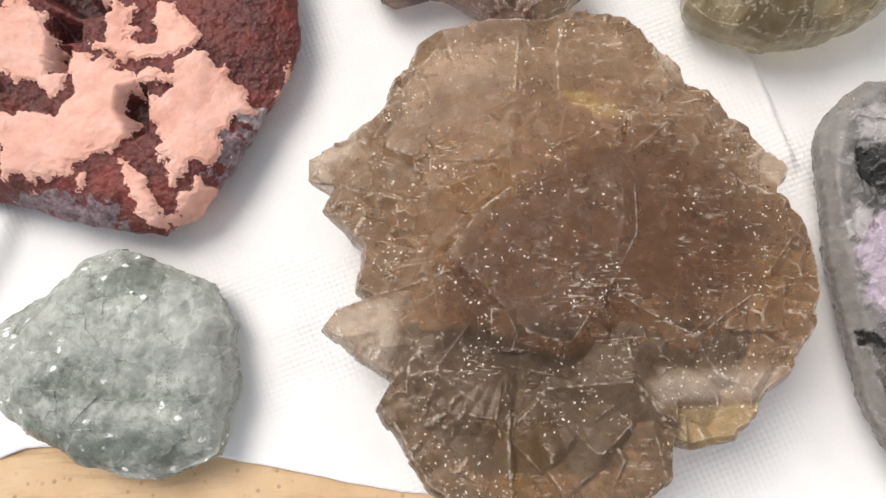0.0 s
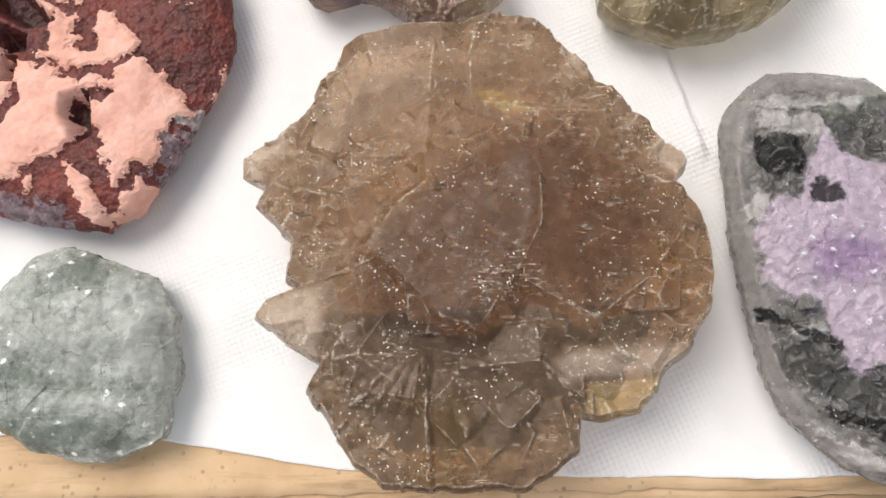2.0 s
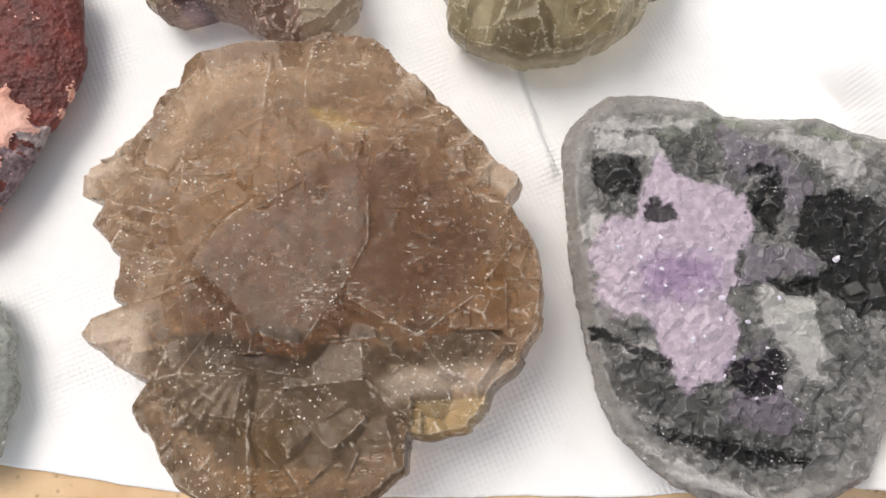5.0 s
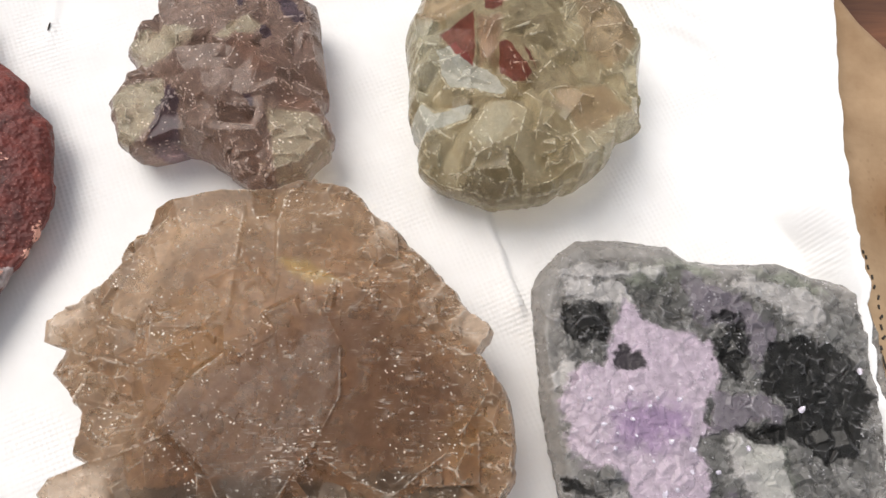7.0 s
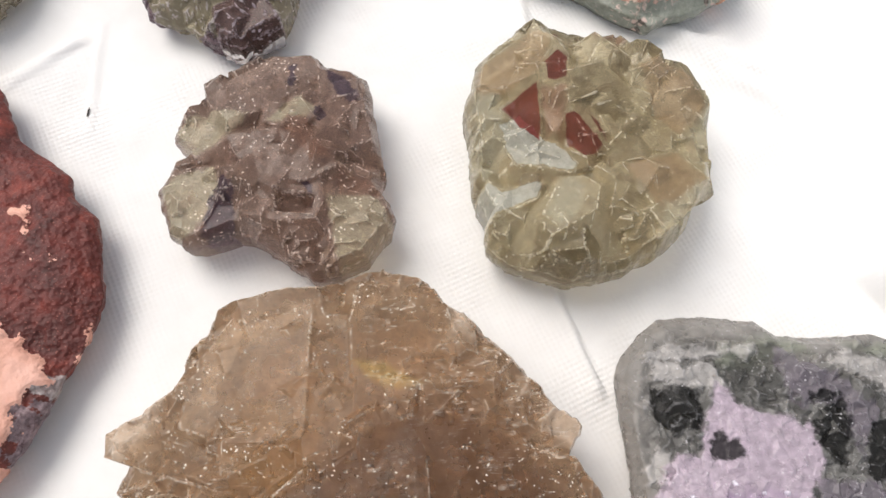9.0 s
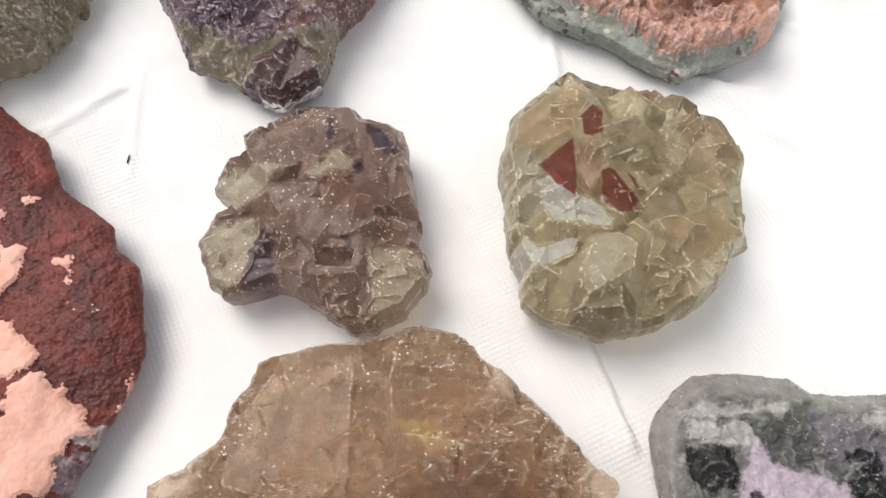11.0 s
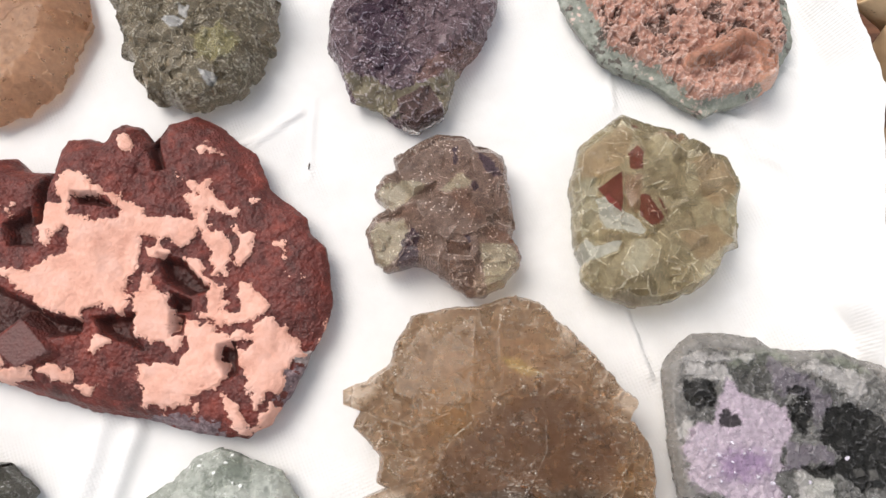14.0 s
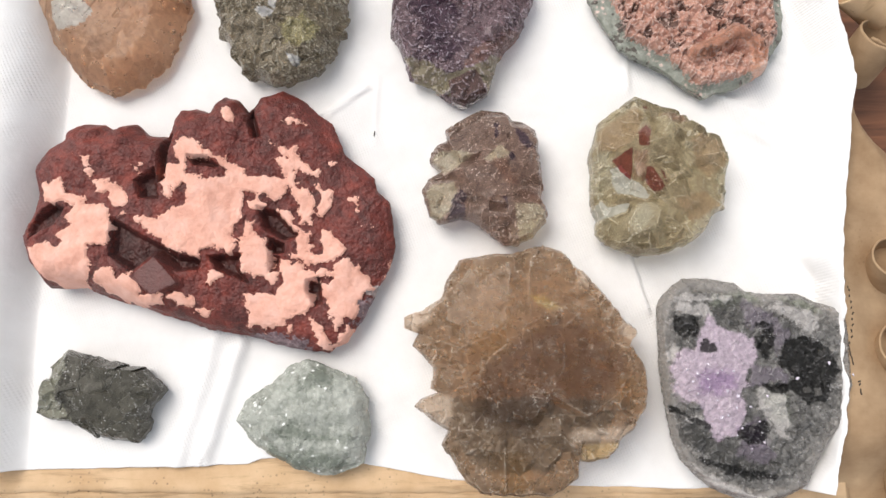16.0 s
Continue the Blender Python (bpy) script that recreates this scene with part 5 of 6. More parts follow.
OLIVE_BLOCKS.append(([(72.0, 124.0), (75.0, 123.0), (80.0, 115.0), (78.0, 113.0), (75.0, 112.0), (72.0, 117.0)], 27.0, (0.25, -0.1)))
OLIVE_BLOCKS.append(([(56.0, 123.0), (61.0, 125.0), (66.0, 118.0), (69.0, 117.0), (73.0, 111.0), (72.0, 109.0), (68.0, 110.0), (65.0, 111.0), (59.0, 112.0), (57.0, 116.0)], 27.5, (0.05, -0.15)))
OLIVE_BLOCKS.append(([(49.0, 106.0), (52.0, 109.0), (55.0, 106.0), (65.0, 108.0), (63.0, 104.0), (55.0, 101.0), (49.0, 100.0)], 25.0, (0.1, -0.1)))
OLIVE_BLOCKS.append(([(69.0, 107.0), (74.0, 107.0), (77.0, 104.0), (75.0, 98.0), (69.0, 95.0), (66.0, 95.0), (64.0, 98.0)], 30.0, (0.15, -0.25)))
OLIVE_BLOCKS.append(([(84.0, 109.0), (99.0, 113.0), (106.0, 107.0), (97.0, 95.0), (91.0, 99.0)], 27.0, (-0.30, 0.02)))
OLIVE_BLOCKS.append(([(73.0, 134.0), (83.0, 138.0), (89.0, 131.0), (93.0, 121.0), (83.0, 112.0), (79.0, 114.0), (74.0, 124.0)], 29.0, (-0.22, 0.06)))
OLIVE_BLOCKS.append(([(92.0, 136.0), (98.0, 140.0), (107.0, 136.0), (110.0, 126.0), (102.0, 120.0), (96.0, 125.0)], 21.0, (-0.3, -0.2)))
OLIVE_BLOCKS.append(([(52.0, 99.0), (70.0, 99.0), (79.0, 102.0), (88.0, 112.0), (94.0, 102.0), (90.0, 91.0), (82.0, 86.0), (67.0, 85.0), (54.0, 89.0)], 20.0, (0.02, 0.30)))
OLIVE_BLOCKS.append(([(110.0, 140.0), (114.0, 129.0), (112.0, 111.0), (110.0, 113.0), (106.0, 120.0), (110.0, 128.0)], 14.0, (-0.2, 0.0)))
OLIVE_BLOCKS.append(([(91.0, 93.0), (94.0, 100.0), (100.0, 100.0), (102.0, 98.0), (95.0, 92.0)], 18.0, (-0.3, 0.1)))
OLIVE_BLOCKS.append(([(69.0, 141.0), (73.0, 146.0), (75.0, 142.0), (73.0, 126.0), (69.0, 120.0), (67.0, 127.0)], 28.0, (0.2, -0.1)))
OLIVE_BLOCKS.append(([(57.0, 113.0), (69.0, 112.0), (71.0, 106.0), (66.0, 101.0), (56.0, 99.0), (52.0, 99.0), (55.0, 106.0)], 19.0, (0.1, 0.2)))
OLIVE_RED = [[(57.0, 127.0), (66.0, 133.0), (66.0, 124.0), (65.0, 118.0), (62.0, 120.0)], [(72.0, 124.0), (75.0, 123.0), (80.0, 115.0), (78.0, 113.0), (75.0, 112.0), (72.0, 117.0)], [(69.0, 140.0), (73.0, 144.0), (75.0, 141.0), (73.0, 133.0), (69.0, 134.0)], [(78.0, 123.0), (80.0, 121.0), (81.0, 116.0)], [(74.0, 156.0), (77.0, 156.0), (76.0, 154.0), (74.0, 154.0)]]
OLIVE_ROSE = [[(83.0, 151.0), (90.0, 152.0), (92.0, 146.0), (85.0, 145.0), (83.0, 147.0)], [(67.0, 131.0), (73.0, 131.0), (71.0, 118.0), (67.0, 119.0)]]
OLIVE_GREY = [[(56.0, 123.0), (61.0, 125.0), (66.0, 118.0), (69.0, 117.0), (73.0, 111.0), (72.0, 109.0), (68.0, 110.0), (65.0, 111.0), (59.0, 112.0), (57.0, 116.0)], [(49.0, 106.0), (52.0, 109.0), (55.0, 106.0), (65.0, 108.0), (63.0, 104.0), (55.0, 101.0), (49.0, 100.0)]]
OLIVE_TAN = [[(84.0, 109.0), (99.0, 113.0), (106.0, 107.0), (97.0, 95.0), (91.0, 99.0)], [(53.0, 143.0), (69.0, 154.0), (73.0, 151.0), (70.0, 143.0), (67.0, 136.0), (59.0, 131.0), (51.0, 132.0)], [(92.0, 136.0), (98.0, 140.0), (107.0, 136.0), (110.0, 126.0), (102.0, 120.0), (96.0, 125.0)]]
OLIVE_PALE = [[(110.0, 140.0), (114.0, 129.0), (113.0, 111.0), (110.0, 113.0), (106.0, 120.0), (110.0, 128.0)], [(69.0, 107.0), (72.0, 108.0), (74.0, 102.0), (69.0, 95.0), (66.0, 95.0), (64.0, 98.0)], [(91.0, 93.0), (93.0, 100.0), (99.0, 99.0), (101.0, 97.0), (95.0, 91.0)], [(49.0, 130.0), (57.0, 131.0), (57.0, 115.0), (51.0, 110.0), (48.0, 115.0)], [(94.0, 99.0), (104.0, 106.0), (105.0, 105.0), (97.0, 95.0)]]


def olive_height(x, y, rho):
    h, tone, masks = union(x, y, 13 + 7 * fade(rho, 2.0), OLIVE_BLOCKS, 1.4, 71, 0.15, 0.4, OLIVE_TONES, 0.5)
    h, tone = cubes(x, y, h, tone, 110, (1.3, 5.0), 72, (-1.0, 0.7), 0.45, 1.5)
    ft = 0.5 + 0.5 * fbm(x, y, 7, 4, 72)
    h = h - 1.5 + 0.15 * fbm(x, y, 3, 4, 73)
    return h, {"tone": 0.8 * tone + 0.2 * ft, **masks, "red": best_of(x, y, OLIVE_RED), "rose": best_of(x, y, OLIVE_ROSE), "grey": best_of(x, y, OLIVE_GREY), "tan": best_of(x, y, OLIVE_TAN), "pale": best_of(x, y, OLIVE_PALE)}


M_OLIVE = crystal("olive_fluorite", (0.185, 0.128, 0.066), (0.82, 0.71, 0.49), [("tan", (0.60, 0.42, 0.26), 0.4, 0.7, 0.8), ("pale", (0.80, 0.76, 0.58), 0.4, 0.75, 1.0), ("rose", (0.46, 0.22, 0.17), 0.6, 0.6, 1.0), ("grey", (0.50, 0.51, 0.46), 0.4, 0.8), ("red", (0.22, 0.035, 0.03), 0.2, 0.95)], fleck=0.5, fleck_colour=(0.84, 0.79, 0.66), rough=0.15, clear=0.72, relief=0.14, speck=0.15, scratch=False, edge=0.85, edge_at=(0.11, 0.34), tone=0.75, zone_at=(0.48, 0.6), contrast=0.9, milky=("grey",))
stone("olive_fluorite", OLIVE, M_OLIVE, olive_height, "olive green fluorite cluster with dull red faces", crusts=crystals(OLIVE_BLOCKS), rim=12, rough=(0.6, 4), seed=71, sharp=0.12, count=760, rings=200)

# small violet-brown fluorite
SMALL = [(-19.0, 145.0), (-13.0, 150.0), (-1.0, 156.0), (9.0, 155.0), (13.0, 150.0), (18.0, 150.0), (24.0, 146.0), (25.0, 136.0), (26.0, 129.0), (27.0, 119.0), (26.0, 112.0), (29.0, 105.0), (26.0, 98.0), (22.0, 94.0), (17.0, 92.0), (15.0, 90.0), (9.0, 90.0), (3.0, 95.0), (-2.0, 99.0), (-7.0, 102.0), (-13.0, 103.0), (-22.0, 101.0), (-27.0, 104.0), (-30.0, 117.0), (-27.0, 122.0), (-20.0, 126.0), (-26.0, 130.0), (-26.0, 135.0), (-23.0, 138.0), (-18.0, 140.0)]
SMALL_BLOCKS = []
SMALL_TONES = [0.6, 0.62, 0.6, 0.40, 0.5, 0.45, 0.6, 0.35, 0.45, 0.55, 0.3]
SMALL_BLOCKS.append(([(-28.0, 115.0), (-25.0, 120.0), (-15.0, 119.0), (-13.0, 114.0), (-16.0, 107.0), (-21.0, 101.0), (-25.0, 102.0)], 19.0, (0.25, 0.0)))
SMALL_BLOCKS.append(([(-25.0, 131.0), (-22.0, 135.0), (-15.0, 134.0), (-6.0, 132.0), (-12.0, 127.0), (-19.0, 123.0), (-24.0, 127.0)], 19.5, (0.22, -0.1)))
SMALL_BLOCKS.append(([(12.0, 110.0), (21.0, 109.0), (25.0, 108.0), (29.0, 102.0), (24.0, 95.0), (22.0, 91.0), (18.0, 90.0), (15.0, 91.0)], 21.0, (-0.18, 0.1)))
SMALL_BLOCKS.append(([(-5.0, 115.0), (11.0, 112.0), (12.0, 107.0), (10.0, 103.0), (0.0, 103.0), (-5.0, 105.0)], 25.0, (0.05, 0.0)))
SMALL_BLOCKS.append(([(-17.0, 140.0), (-9.0, 145.0), (0.0, 150.0), (9.0, 150.0), (12.0, 144.0), (2.0, 136.0), (-6.0, 132.0), (-14.0, 134.0)], 22.0, (0.10, -0.28)))
SMALL_BLOCKS.append(([(12.0, 144.0), (19.0, 144.0), (24.0, 139.0), (25.0, 130.0), (24.0, 124.0), (16.0, 120.0), (11.0, 128.0), (13.0, 136.0)], 23.0, (-0.2, -0.12)))
SMALL_BLOCKS.append(([(-1.0, 129.0), (6.0, 136.0), (12.0, 133.0), (9.0, 128.0), (3.0, 127.0)], 25.5, (0.05, -0.25)))
SMALL_BLOCKS.append(([(-10.0, 124.0), (1.0, 125.0), (11.0, 121.0), (15.0, 115.0), (8.0, 112.0), (-5.0, 115.0)], 27.0, (0.05, 0.1)))
SMALL_BLOCKS.append(([(15.0, 116.0), (26.0, 112.0), (25.0, 109.0), (16.0, 109.0)], 21.0, (-0.15, 0.15)))
SMALL_BLOCKS.append(([(-13.0, 105.0), (-1.0, 106.0), (10.0, 107.0), (14.0, 102.0), (15.0, 91.0), (10.0, 91.0), (3.0, 96.0), (-6.0, 101.0)], 18.0, (0.1, 0.28)))
SMALL_BLOCKS.append(([(-15.0, 116.0), (-9.0, 117.0), (-7.0, 105.0), (-15.0, 101.0), (-19.0, 102.0)], 20.0, (0.15, 0.05)))
SMALL_YELLOW = [[(-28.0, 115.0), (-25.0, 119.0), (-15.0, 119.0), (-13.0, 114.0), (-16.0, 107.0), (-21.0, 102.0), (-25.0, 102.0)], [(-25.0, 131.0), (-22.0, 134.0), (-15.0, 134.0), (-6.0, 132.0), (-12.0, 127.0), (-19.0, 123.0), (-24.0, 127.0)], [(13.0, 109.0), (21.0, 109.0), (25.0, 108.0), (29.0, 102.0), (24.0, 95.0), (22.0, 91.0), (18.0, 90.0), (15.0, 91.0)], [(-1.0, 129.0), (6.0, 136.0), (11.0, 132.0), (9.0, 129.0), (3.0, 128.0)]]
SMALL_VIOLET = [[(-15.0, 113.0), (-11.0, 115.0), (-9.0, 112.0), (-10.0, 103.0), (-15.0, 100.0), (-18.0, 102.0)], [(4.0, 147.0), (6.0, 147.0), (6.0, 140.0), (4.0, 139.0)], [(14.0, 144.0), (17.0, 143.0), (23.0, 135.0), (20.0, 134.0), (15.0, 139.0)], [(8.0, 111.0), (9.0, 111.0), (10.0, 107.0), (9.0, 107.0)], [(11.0, 132.0), (13.0, 131.0), (12.0, 128.0), (11.0, 129.0)]]
SMALL_PIT = [(1.0, 110.0), (10.0, 108.0), (9.0, 104.0), (1.0, 105.0)]
SMALL_RUST = [[(15.0, 116.0), (26.0, 112.0), (25.0, 109.0), (16.0, 109.0)], [(3.0, 129.0), (9.0, 130.0), (11.0, 123.0), (15.0, 117.0), (11.0, 116.0), (3.0, 125.0)]]


def small_height(x, y, rho):
    h, tone, masks = union(x, y, 13 + 6 * fade(rho, 2.0), SMALL_BLOCKS, 1.5, 81, 0.15, 0.4, SMALL_TONES, 0.5)
    h, tone = cubes(x, y, h, tone, 90, (1.0, 3.4), 82, (-1.0, 0.7), 0.45, 1.4)
    ft = 0.5 + 0.5 * fbm(x, y, 6, 4, 82)
    h = h - 2.0 + 0.25 * fbm(x, y, 2.5, 4, 83) - 5 * smooth(-0.5, 1.0, inside_distance(x, y, SMALL_PIT))
    return h, {"tone": 0.8 * tone + 0.2 * ft, **masks, "yellow": best_of(x, y, SMALL_YELLOW), "violet": best_of(x, y, SMALL_VIOLET), "rust": best_of(x, y, SMALL_RUST)}


M_SMALL = crystal("violet_brown_fluorite", (0.155, 0.092, 0.074), (0.56, 0.41, 0.335), [("yellow", (0.80, 0.73, 0.52), 0.5, 0.85, 0.6), ("rust", (0.36, 0.20, 0.14), 0.8, 0.7, 0.8), ("violet", (0.085, 0.06, 0.10), 0.9, 0.9)], fleck=0.75, fleck_colour=(0.82, 0.70, 0.62), rough=0.18, clear=0.72, relief=0.14, speck=0.5, scratch=False, edge=0.7, edge_at=(0.12, 0.4), dots=(0.28, 0.12), tone=0.6, zone_at=(0.44, 0.57))
stone("small_fluorite", SMALL, M_SMALL, small_height, "small violet brown fluorite cluster with yellowish cubes", crusts=crystals(SMALL_BLOCKS), rim=11, rough=(0.6, 4), seed=81, sharp=0.12, count=720, rings=190)

# violet fluorite
VIOLET = [(-44.5, 212.7), (-45.3, 195.3), (-40.3, 183.8), (-36.1, 172.3), (-23.8, 167.1), (-18.3, 162.3), (-9.6, 158.8), (0.8, 164.9), (6.4, 180.5), (17.6, 194.7), (24.8, 212.0), (23.7, 229.5), (4.4, 244.6), (-20.8, 243.4), (-40.4, 230.3)]
VIOLET_CUBE = [(-17.3, 169.4), (-4.1, 174.0), (1.9, 164.8), (0.1, 161.0), (-8.7, 155.5), (-15.5, 159.6)]
VIOLET_LOW = [[(-38.1, 180.4), (-25.6, 177.9), (-18.5, 171.6), (-4.2, 175.2), (10.4, 185.0), (6.4, 172.8), (2.6, 162.9), (-8.8, 156.5), (-18.4, 163.7), (-32.5, 168.1)]]
VIOLET_RUST = [[(7.2, 190.2), (21.7, 198.1), (13.9, 181.8), (-1.9, 176.2), (-10.5, 174.5), (-3.5, 184.3)]]
VIOLET_DEEP = [[(-32.9, 192.1), (-17.2, 193.6), (-10.3, 187.3), (-15.4, 177.4), (-27.5, 179.8)], [(-36.7, 206.1), (-18.0, 214.3), (-10.1, 200.2), (-26.0, 189.2)]]


def violet_height(x, y, rho):
    f, ft = facets(x, y, 4.5, 91, 0.9)
    g, gt = facets(x, y, 9, 92, 0.5)
    a, at = bubbles(x, y, 4.2, 94)
    c, ct = bubbles(x, y, 1.8, 95)
    h = 9 + 9 * fade(rho, 2.2) + 0.2 * f + 0.25 * g + 1.5 * a + 0.7 * c + 0.4 * fbm(x, y, 2.5, 3, 93)
    h, ft = cubes(x, y, h, ft, 160, (1.0, 3.0), 96, (-0.6, 1.2), 0.6, 1.4)
    h = h - 3 * smooth(-1, 3, best_of(x, y, VIOLET_LOW))
    h = np.maximum(h, slab(x, y, VIOLET_CUBE, 14.0, (0.1, 0.2), 2.0))
    return h, {"tone": 0.4 * ft + 0.3 * at + 0.3 * ct, "low": best_of(x, y, VIOLET_LOW), "crown": -best_of(x, y, VIOLET_LOW) - 0.3, "deep": best_of(x, y, VIOLET_DEEP), "cube": inside_distance(x, y, VIOLET_CUBE), "rust": best_of(x, y, VIOLET_RUST)}


M_VIOLET = crystal("violet_fluorite", (0.085, 0.05, 0.062), (0.42, 0.305, 0.325), [("rust", (0.36, 0.21, 0.17), 2.0, 0.75), ("low", (0.48, 0.43, 0.28), 0.6, 0.9), ("deep", (0.055, 0.028, 0.06), 3.0, 0.7, 2.0), ("cube", (0.20, 0.115, 0.115), 0.3, 0.9)], fleck=0.6, fleck_colour=(0.76, 0.70, 0.78), rough=0.2, clear=0.6, relief=0.2, tone=0.6, dots=(0.3, 0.16), grain=600, scratch=False)
stone("violet_fluorite", VIOLET, M_VIOLET, violet_height, "violet crystal crust over olive fluorite with dark cube", crusts=[("violet_crust", "crown", 0.0, None, None, "violet sparkling crust"), ("cube_crystal", "cube", 0.05, 2.0, None, "dark glassy cube")], rim=8, rough=(1.8, 7), seed=91, crease=32)

# pink and green slab
ROSE = [(49.6, 217.0), (54.8, 205.4), (65.2, 186.6), (85.2, 175.9), (98.3, 165.7), (105.4, 161.7), (119.9, 166.3), (133.7, 173.2), (138.5, 181.6), (145.1, 192.9), (145.3, 210.2), (134.3, 233.6), (96.1, 242.9), (62.5, 231.5)]
ROSE_TOP = [(60.9, 214.5), (68.3, 191.6), (86.7, 181.6), (102.1, 166.1), (120.9, 170.1), (130.5, 174.8), (140.8, 192.3), (139.2, 210.7), (121.4, 231.1), (80.7, 234.4)]
ROSE_CREST = [(100.6, 181.3), (111.2, 185.2), (119.6, 191.3), (126.5, 188.9), (130.4, 182.5), (129.2, 174.2)]
ROSE_FOLD = [(114.5, 184.6), (123.0, 190.8), (128.7, 186.3), (129.0, 177.8), (122.7, 179.1), (115.6, 180.4)]


def rose_height(x, y, rho):
    top = inside_distance(x, y, ROSE_TOP)
    f, ft = facets(x, y, 4, 101, 0.9)
    a, at = bubbles(x, y, 3.2, 105)
    c, ct = bubbles(x, y, 1.4, 106)
    h = 10 + 5 * smooth(-3, 3, top) + (1.8 * a + 0.7 * c) * smooth(-1, 2, top) + (0.8 * f + 1.0 * fbm(x, y, 8, 4, 102)) * smooth(-2, 2, top) + 0.5 * fbm(x, y, 3, 3, 103)
    fold = inside_distance(x, y, ROSE_FOLD)
    crest = np.full(x.shape, 99.0)
    for (ax, ay), (bx, by) in zip(ROSE_CREST[:-1], ROSE_CREST[1:]):
        t = np.clip(((x - ax) * (bx - ax) + (y - ay) * (by - ay)) / ((bx - ax) ** 2 + (by - ay) ** 2), 0, 1)
        crest = np.minimum(crest, np.hypot(x - ax - t * (bx - ax), y - ay - t * (by - ay)))
    h = h - 4.5 * smooth(-0.5, 2.5, fold)
    h = np.maximum(h, 23 - 0.35 * crest ** 2 + 0.5 * fbm(x, y, 4, 3, 107))
    # gaps are sunk, and their shade is painted in through the dark zone
    dark = fbm(x, y, 6, 4, 104) - 0.1
    h = h - 2.6 * smooth(0, 0.3, dark) * smooth(0, 3, top)
    return h, {"tone": ft, "top": top, "dark": 6 * dark * (fold < -1) - 1, "fold": 4.0 - crest}


M_ROSE = crystal("rose_slab", (0.15, 0.165, 0.135), (0.33, 0.345, 0.30), [("top", (0.47, 0.25, 0.19), 1.2, 0.95), ("dark", (0.06, 0.04, 0.035), 1.0, 0.8), ("fold", (0.66, 0.34, 0.23), 0.4, 0.9)], fleck=0.9, fleck_colour=(0.66, 0.50, 0.44), rough=0.4, sss=0.05, relief=0.6, dots=(0.36, 0.2), grain=420)
stone("rose_slab", ROSE, M_ROSE, rose_height, "rough salmon pink slab with green rim and curled fold", crusts=[("pink_crust", "top", 0.1, 1.0, None, "salmon pink crystal crust"), ("curled_fold", "fold", 0.1, 1.0, None, "smooth orange curled fold")], rim=9, rough=(1.3, 7), seed=101, foot=0.9, power=6)

# yellow-green druse
LIME = [(-134.1, 219.6), (-130.8, 204.9), (-126.2, 193.3), (-118.9, 180.2), (-111.8, 173.0), (-102.0, 168.1), (-92.4, 170.0), (-78.8, 177.8), (-70.7, 191.3), (-66.4, 207.1), (-69.8, 227.7), (-88.3, 245.7), (-113.7, 244.6), (-130.2, 231.4)]
LIME_PALE = [[(-93.7, 180.9), (-87.6, 179.9), (-88.1, 176.3), (-91.5, 176.1)], [(-109.2, 202.7), (-105.0, 204.7), (-99.6, 202.0), (-104.7, 197.4)], [(-103.3, 209.8), (-98.4, 208.4), (-99.7, 203.0), (-102.6, 205.1)]]
LIME_YELLOW = [[(-97.5, 196.8), (-85.7, 200.4), (-78.4, 193.8), (-82.9, 185.0), (-94.8, 186.5)]]


def lime_height(x, y, rho):
    f, ft = facets(x, y, 4.6, 111, 0.9)
    g, gt = facets(x, y, 9, 112, 0.5)
    a, at = bubbles(x, y, 4.0, 114)
    h = 8 + 13 * fade(rho, 2.2) + 0.3 * f + 0.3 * g + 1.2 * a + 0.4 * fbm(x, y, 2.5, 3, 113)
    h, ft = cubes(x, y, h, ft, 160, (1.0, 3.2), 116, (-0.6, 1.2), 0.6, 1.4)
    return h, {"tone": 0.8 * ft + 0.2 * gt, "pale": best_of(x, y, LIME_PALE), "yellow": best_of(x, y, LIME_YELLOW)}


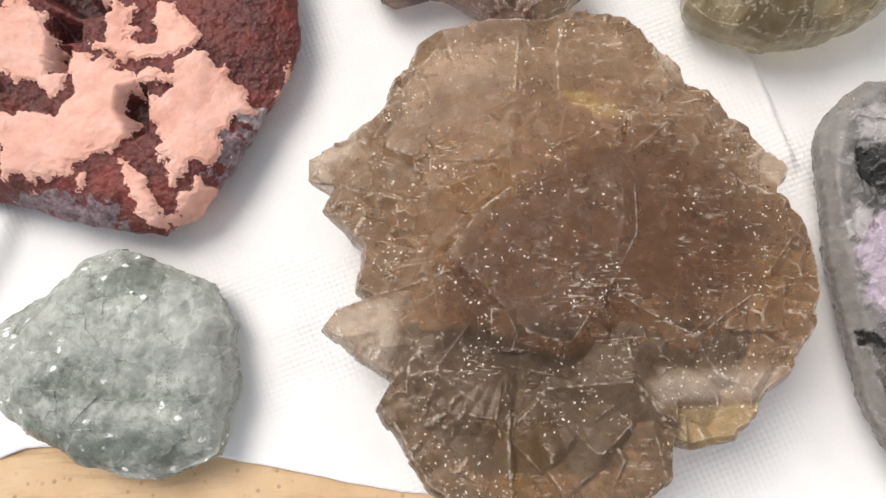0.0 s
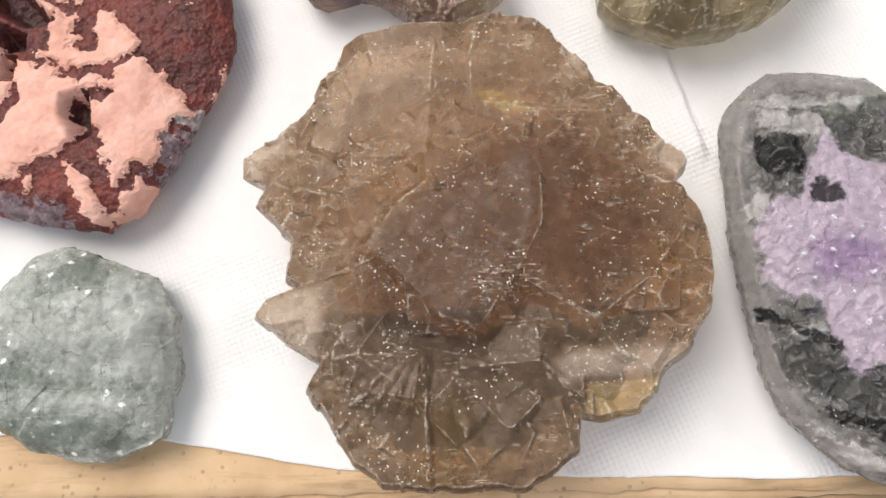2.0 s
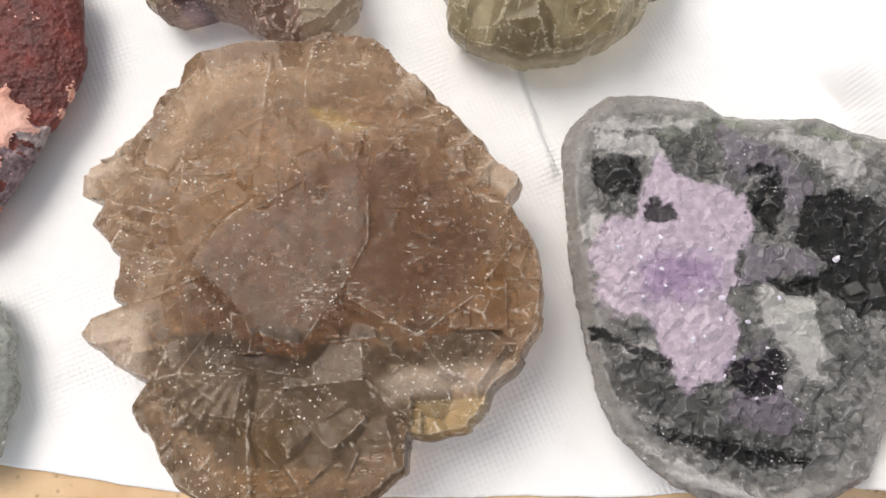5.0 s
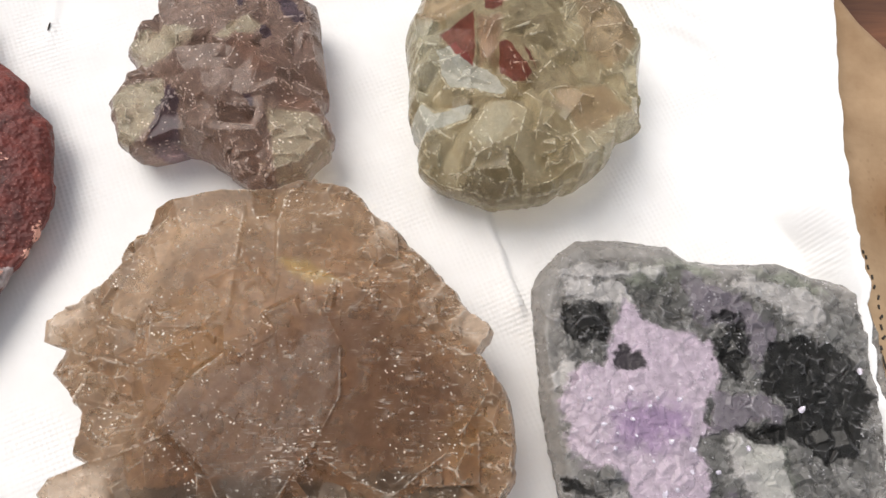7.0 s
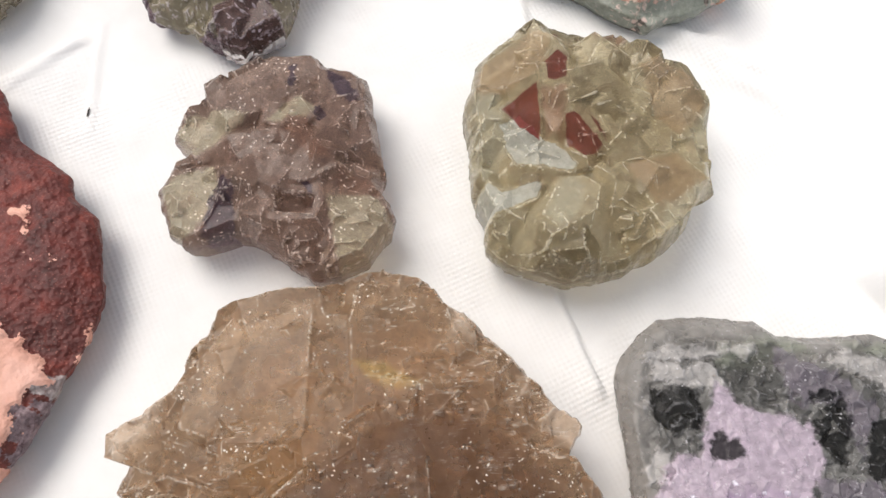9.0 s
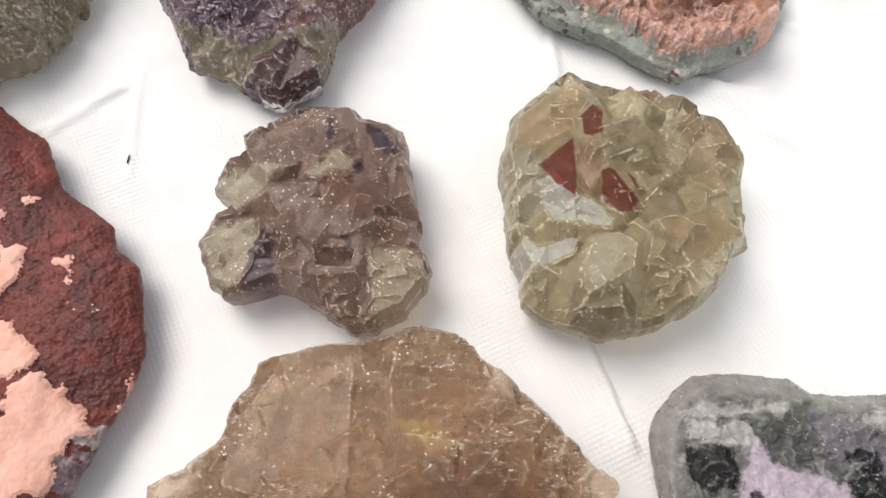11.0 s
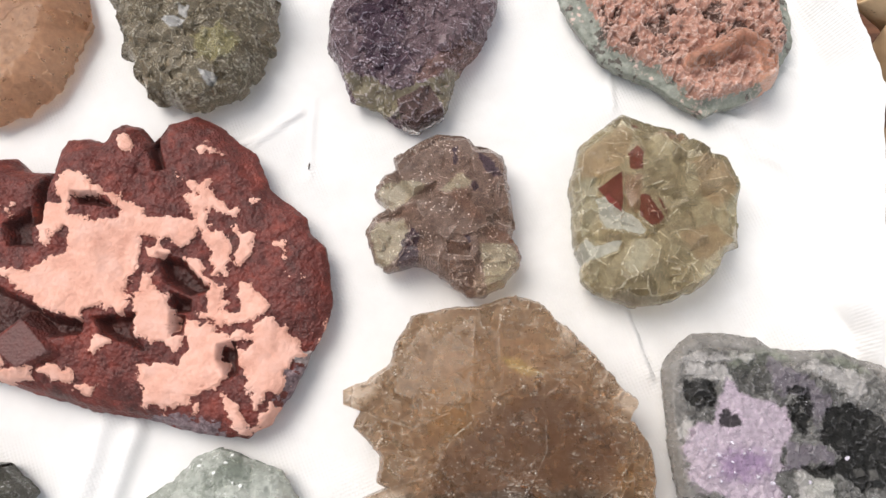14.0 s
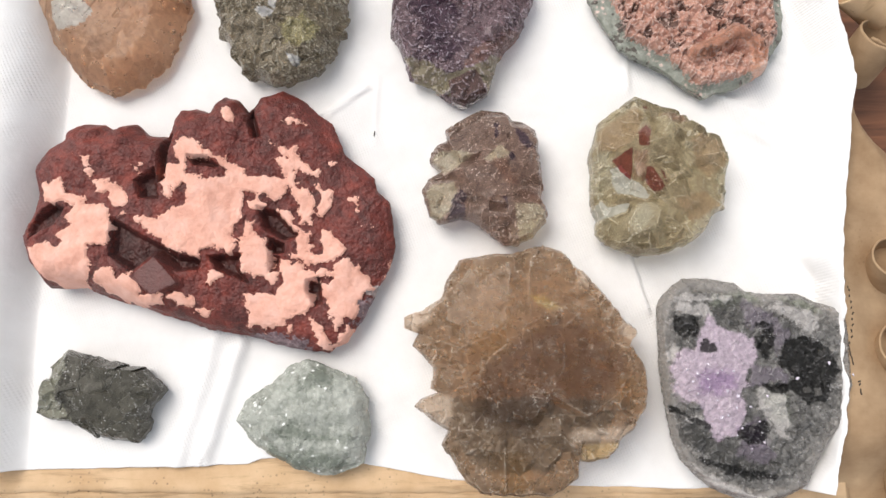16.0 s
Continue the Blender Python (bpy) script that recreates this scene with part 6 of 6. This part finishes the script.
M_LIME = crystal("lime_fluorite", (0.125, 0.10, 0.07), (0.50, 0.43, 0.32), [("yellow", (0.54, 0.49, 0.24), 1.5, 0.6), ("pale", (0.86, 0.84, 0.82), 0.15, 0.95)], fleck=0.6, fleck_colour=(0.70, 0.68, 0.60), rough=0.18, clear=0.65, relief=0.2, tone=0.6, dots=(0.28, 0.14), grain=700, scratch=False)
stone("green_druse", LIME, M_LIME, lime_height, "grey green crystal druse with small bright faces", crusts=[("bright_flake", "pale", 0.1, 0.8, None, "pale reflecting flake"), ("yellow_crystal", "yellow", 0.05, 1.5, None, "yellowish crystal face")], rim=7, rough=(1.0, 5), seed=111, crease=32, sharp=0.5)

# amber quartz
AMBER = [(-223.8, 218.1), (-219.1, 206.3), (-214.0, 196.0), (-204.8, 182.3), (-194.7, 171.9), (-181.6, 166.3), (-167.4, 171.0), (-154.8, 181.0), (-149.5, 196.8), (-145.3, 211.4), (-150.4, 232.1), (-173.8, 248.9), (-205.1, 246.2), (-221.4, 232.9)]
AMBER_PALE = [[(-209.0, 209.8), (-194.8, 211.1), (-187.6, 203.9), (-194.0, 196.9), (-204.9, 195.6), (-207.9, 201.3)]]


def amber_height(x, y, rho):
    f, ft = facets(x, y, 8, 121, 0.5, stretch=0.6)
    h = 7 + 13 * fade(rho, 2.2) + 0.12 * f + 1.6 * fbm(x, y, 14, 4, 122) + 0.25 * fbm(x, y, 2.5, 3, 123)
    return h, {"tone": ft, "pale": best_of(x, y, AMBER_PALE)}


M_AMBER = crystal("amber_quartz", (0.36, 0.175, 0.095), (0.86, 0.56, 0.375), [("pale", (0.85, 0.81, 0.75), 1.2, 0.9)], fleck=0.4, fleck_colour=(0.88, 0.74, 0.60), rough=0.28, clear=0.7, relief=0.16, scratch=False, shine=0.2)
stone("amber_quartz", AMBER, M_AMBER, amber_height, "rounded honey brown quartz with pale frosted patch", crusts=[("frosted_patch", "pale", 0.08, 0.8, None, "pale frosted patch")], rim=6, rough=(2.6, 9), seed=121)
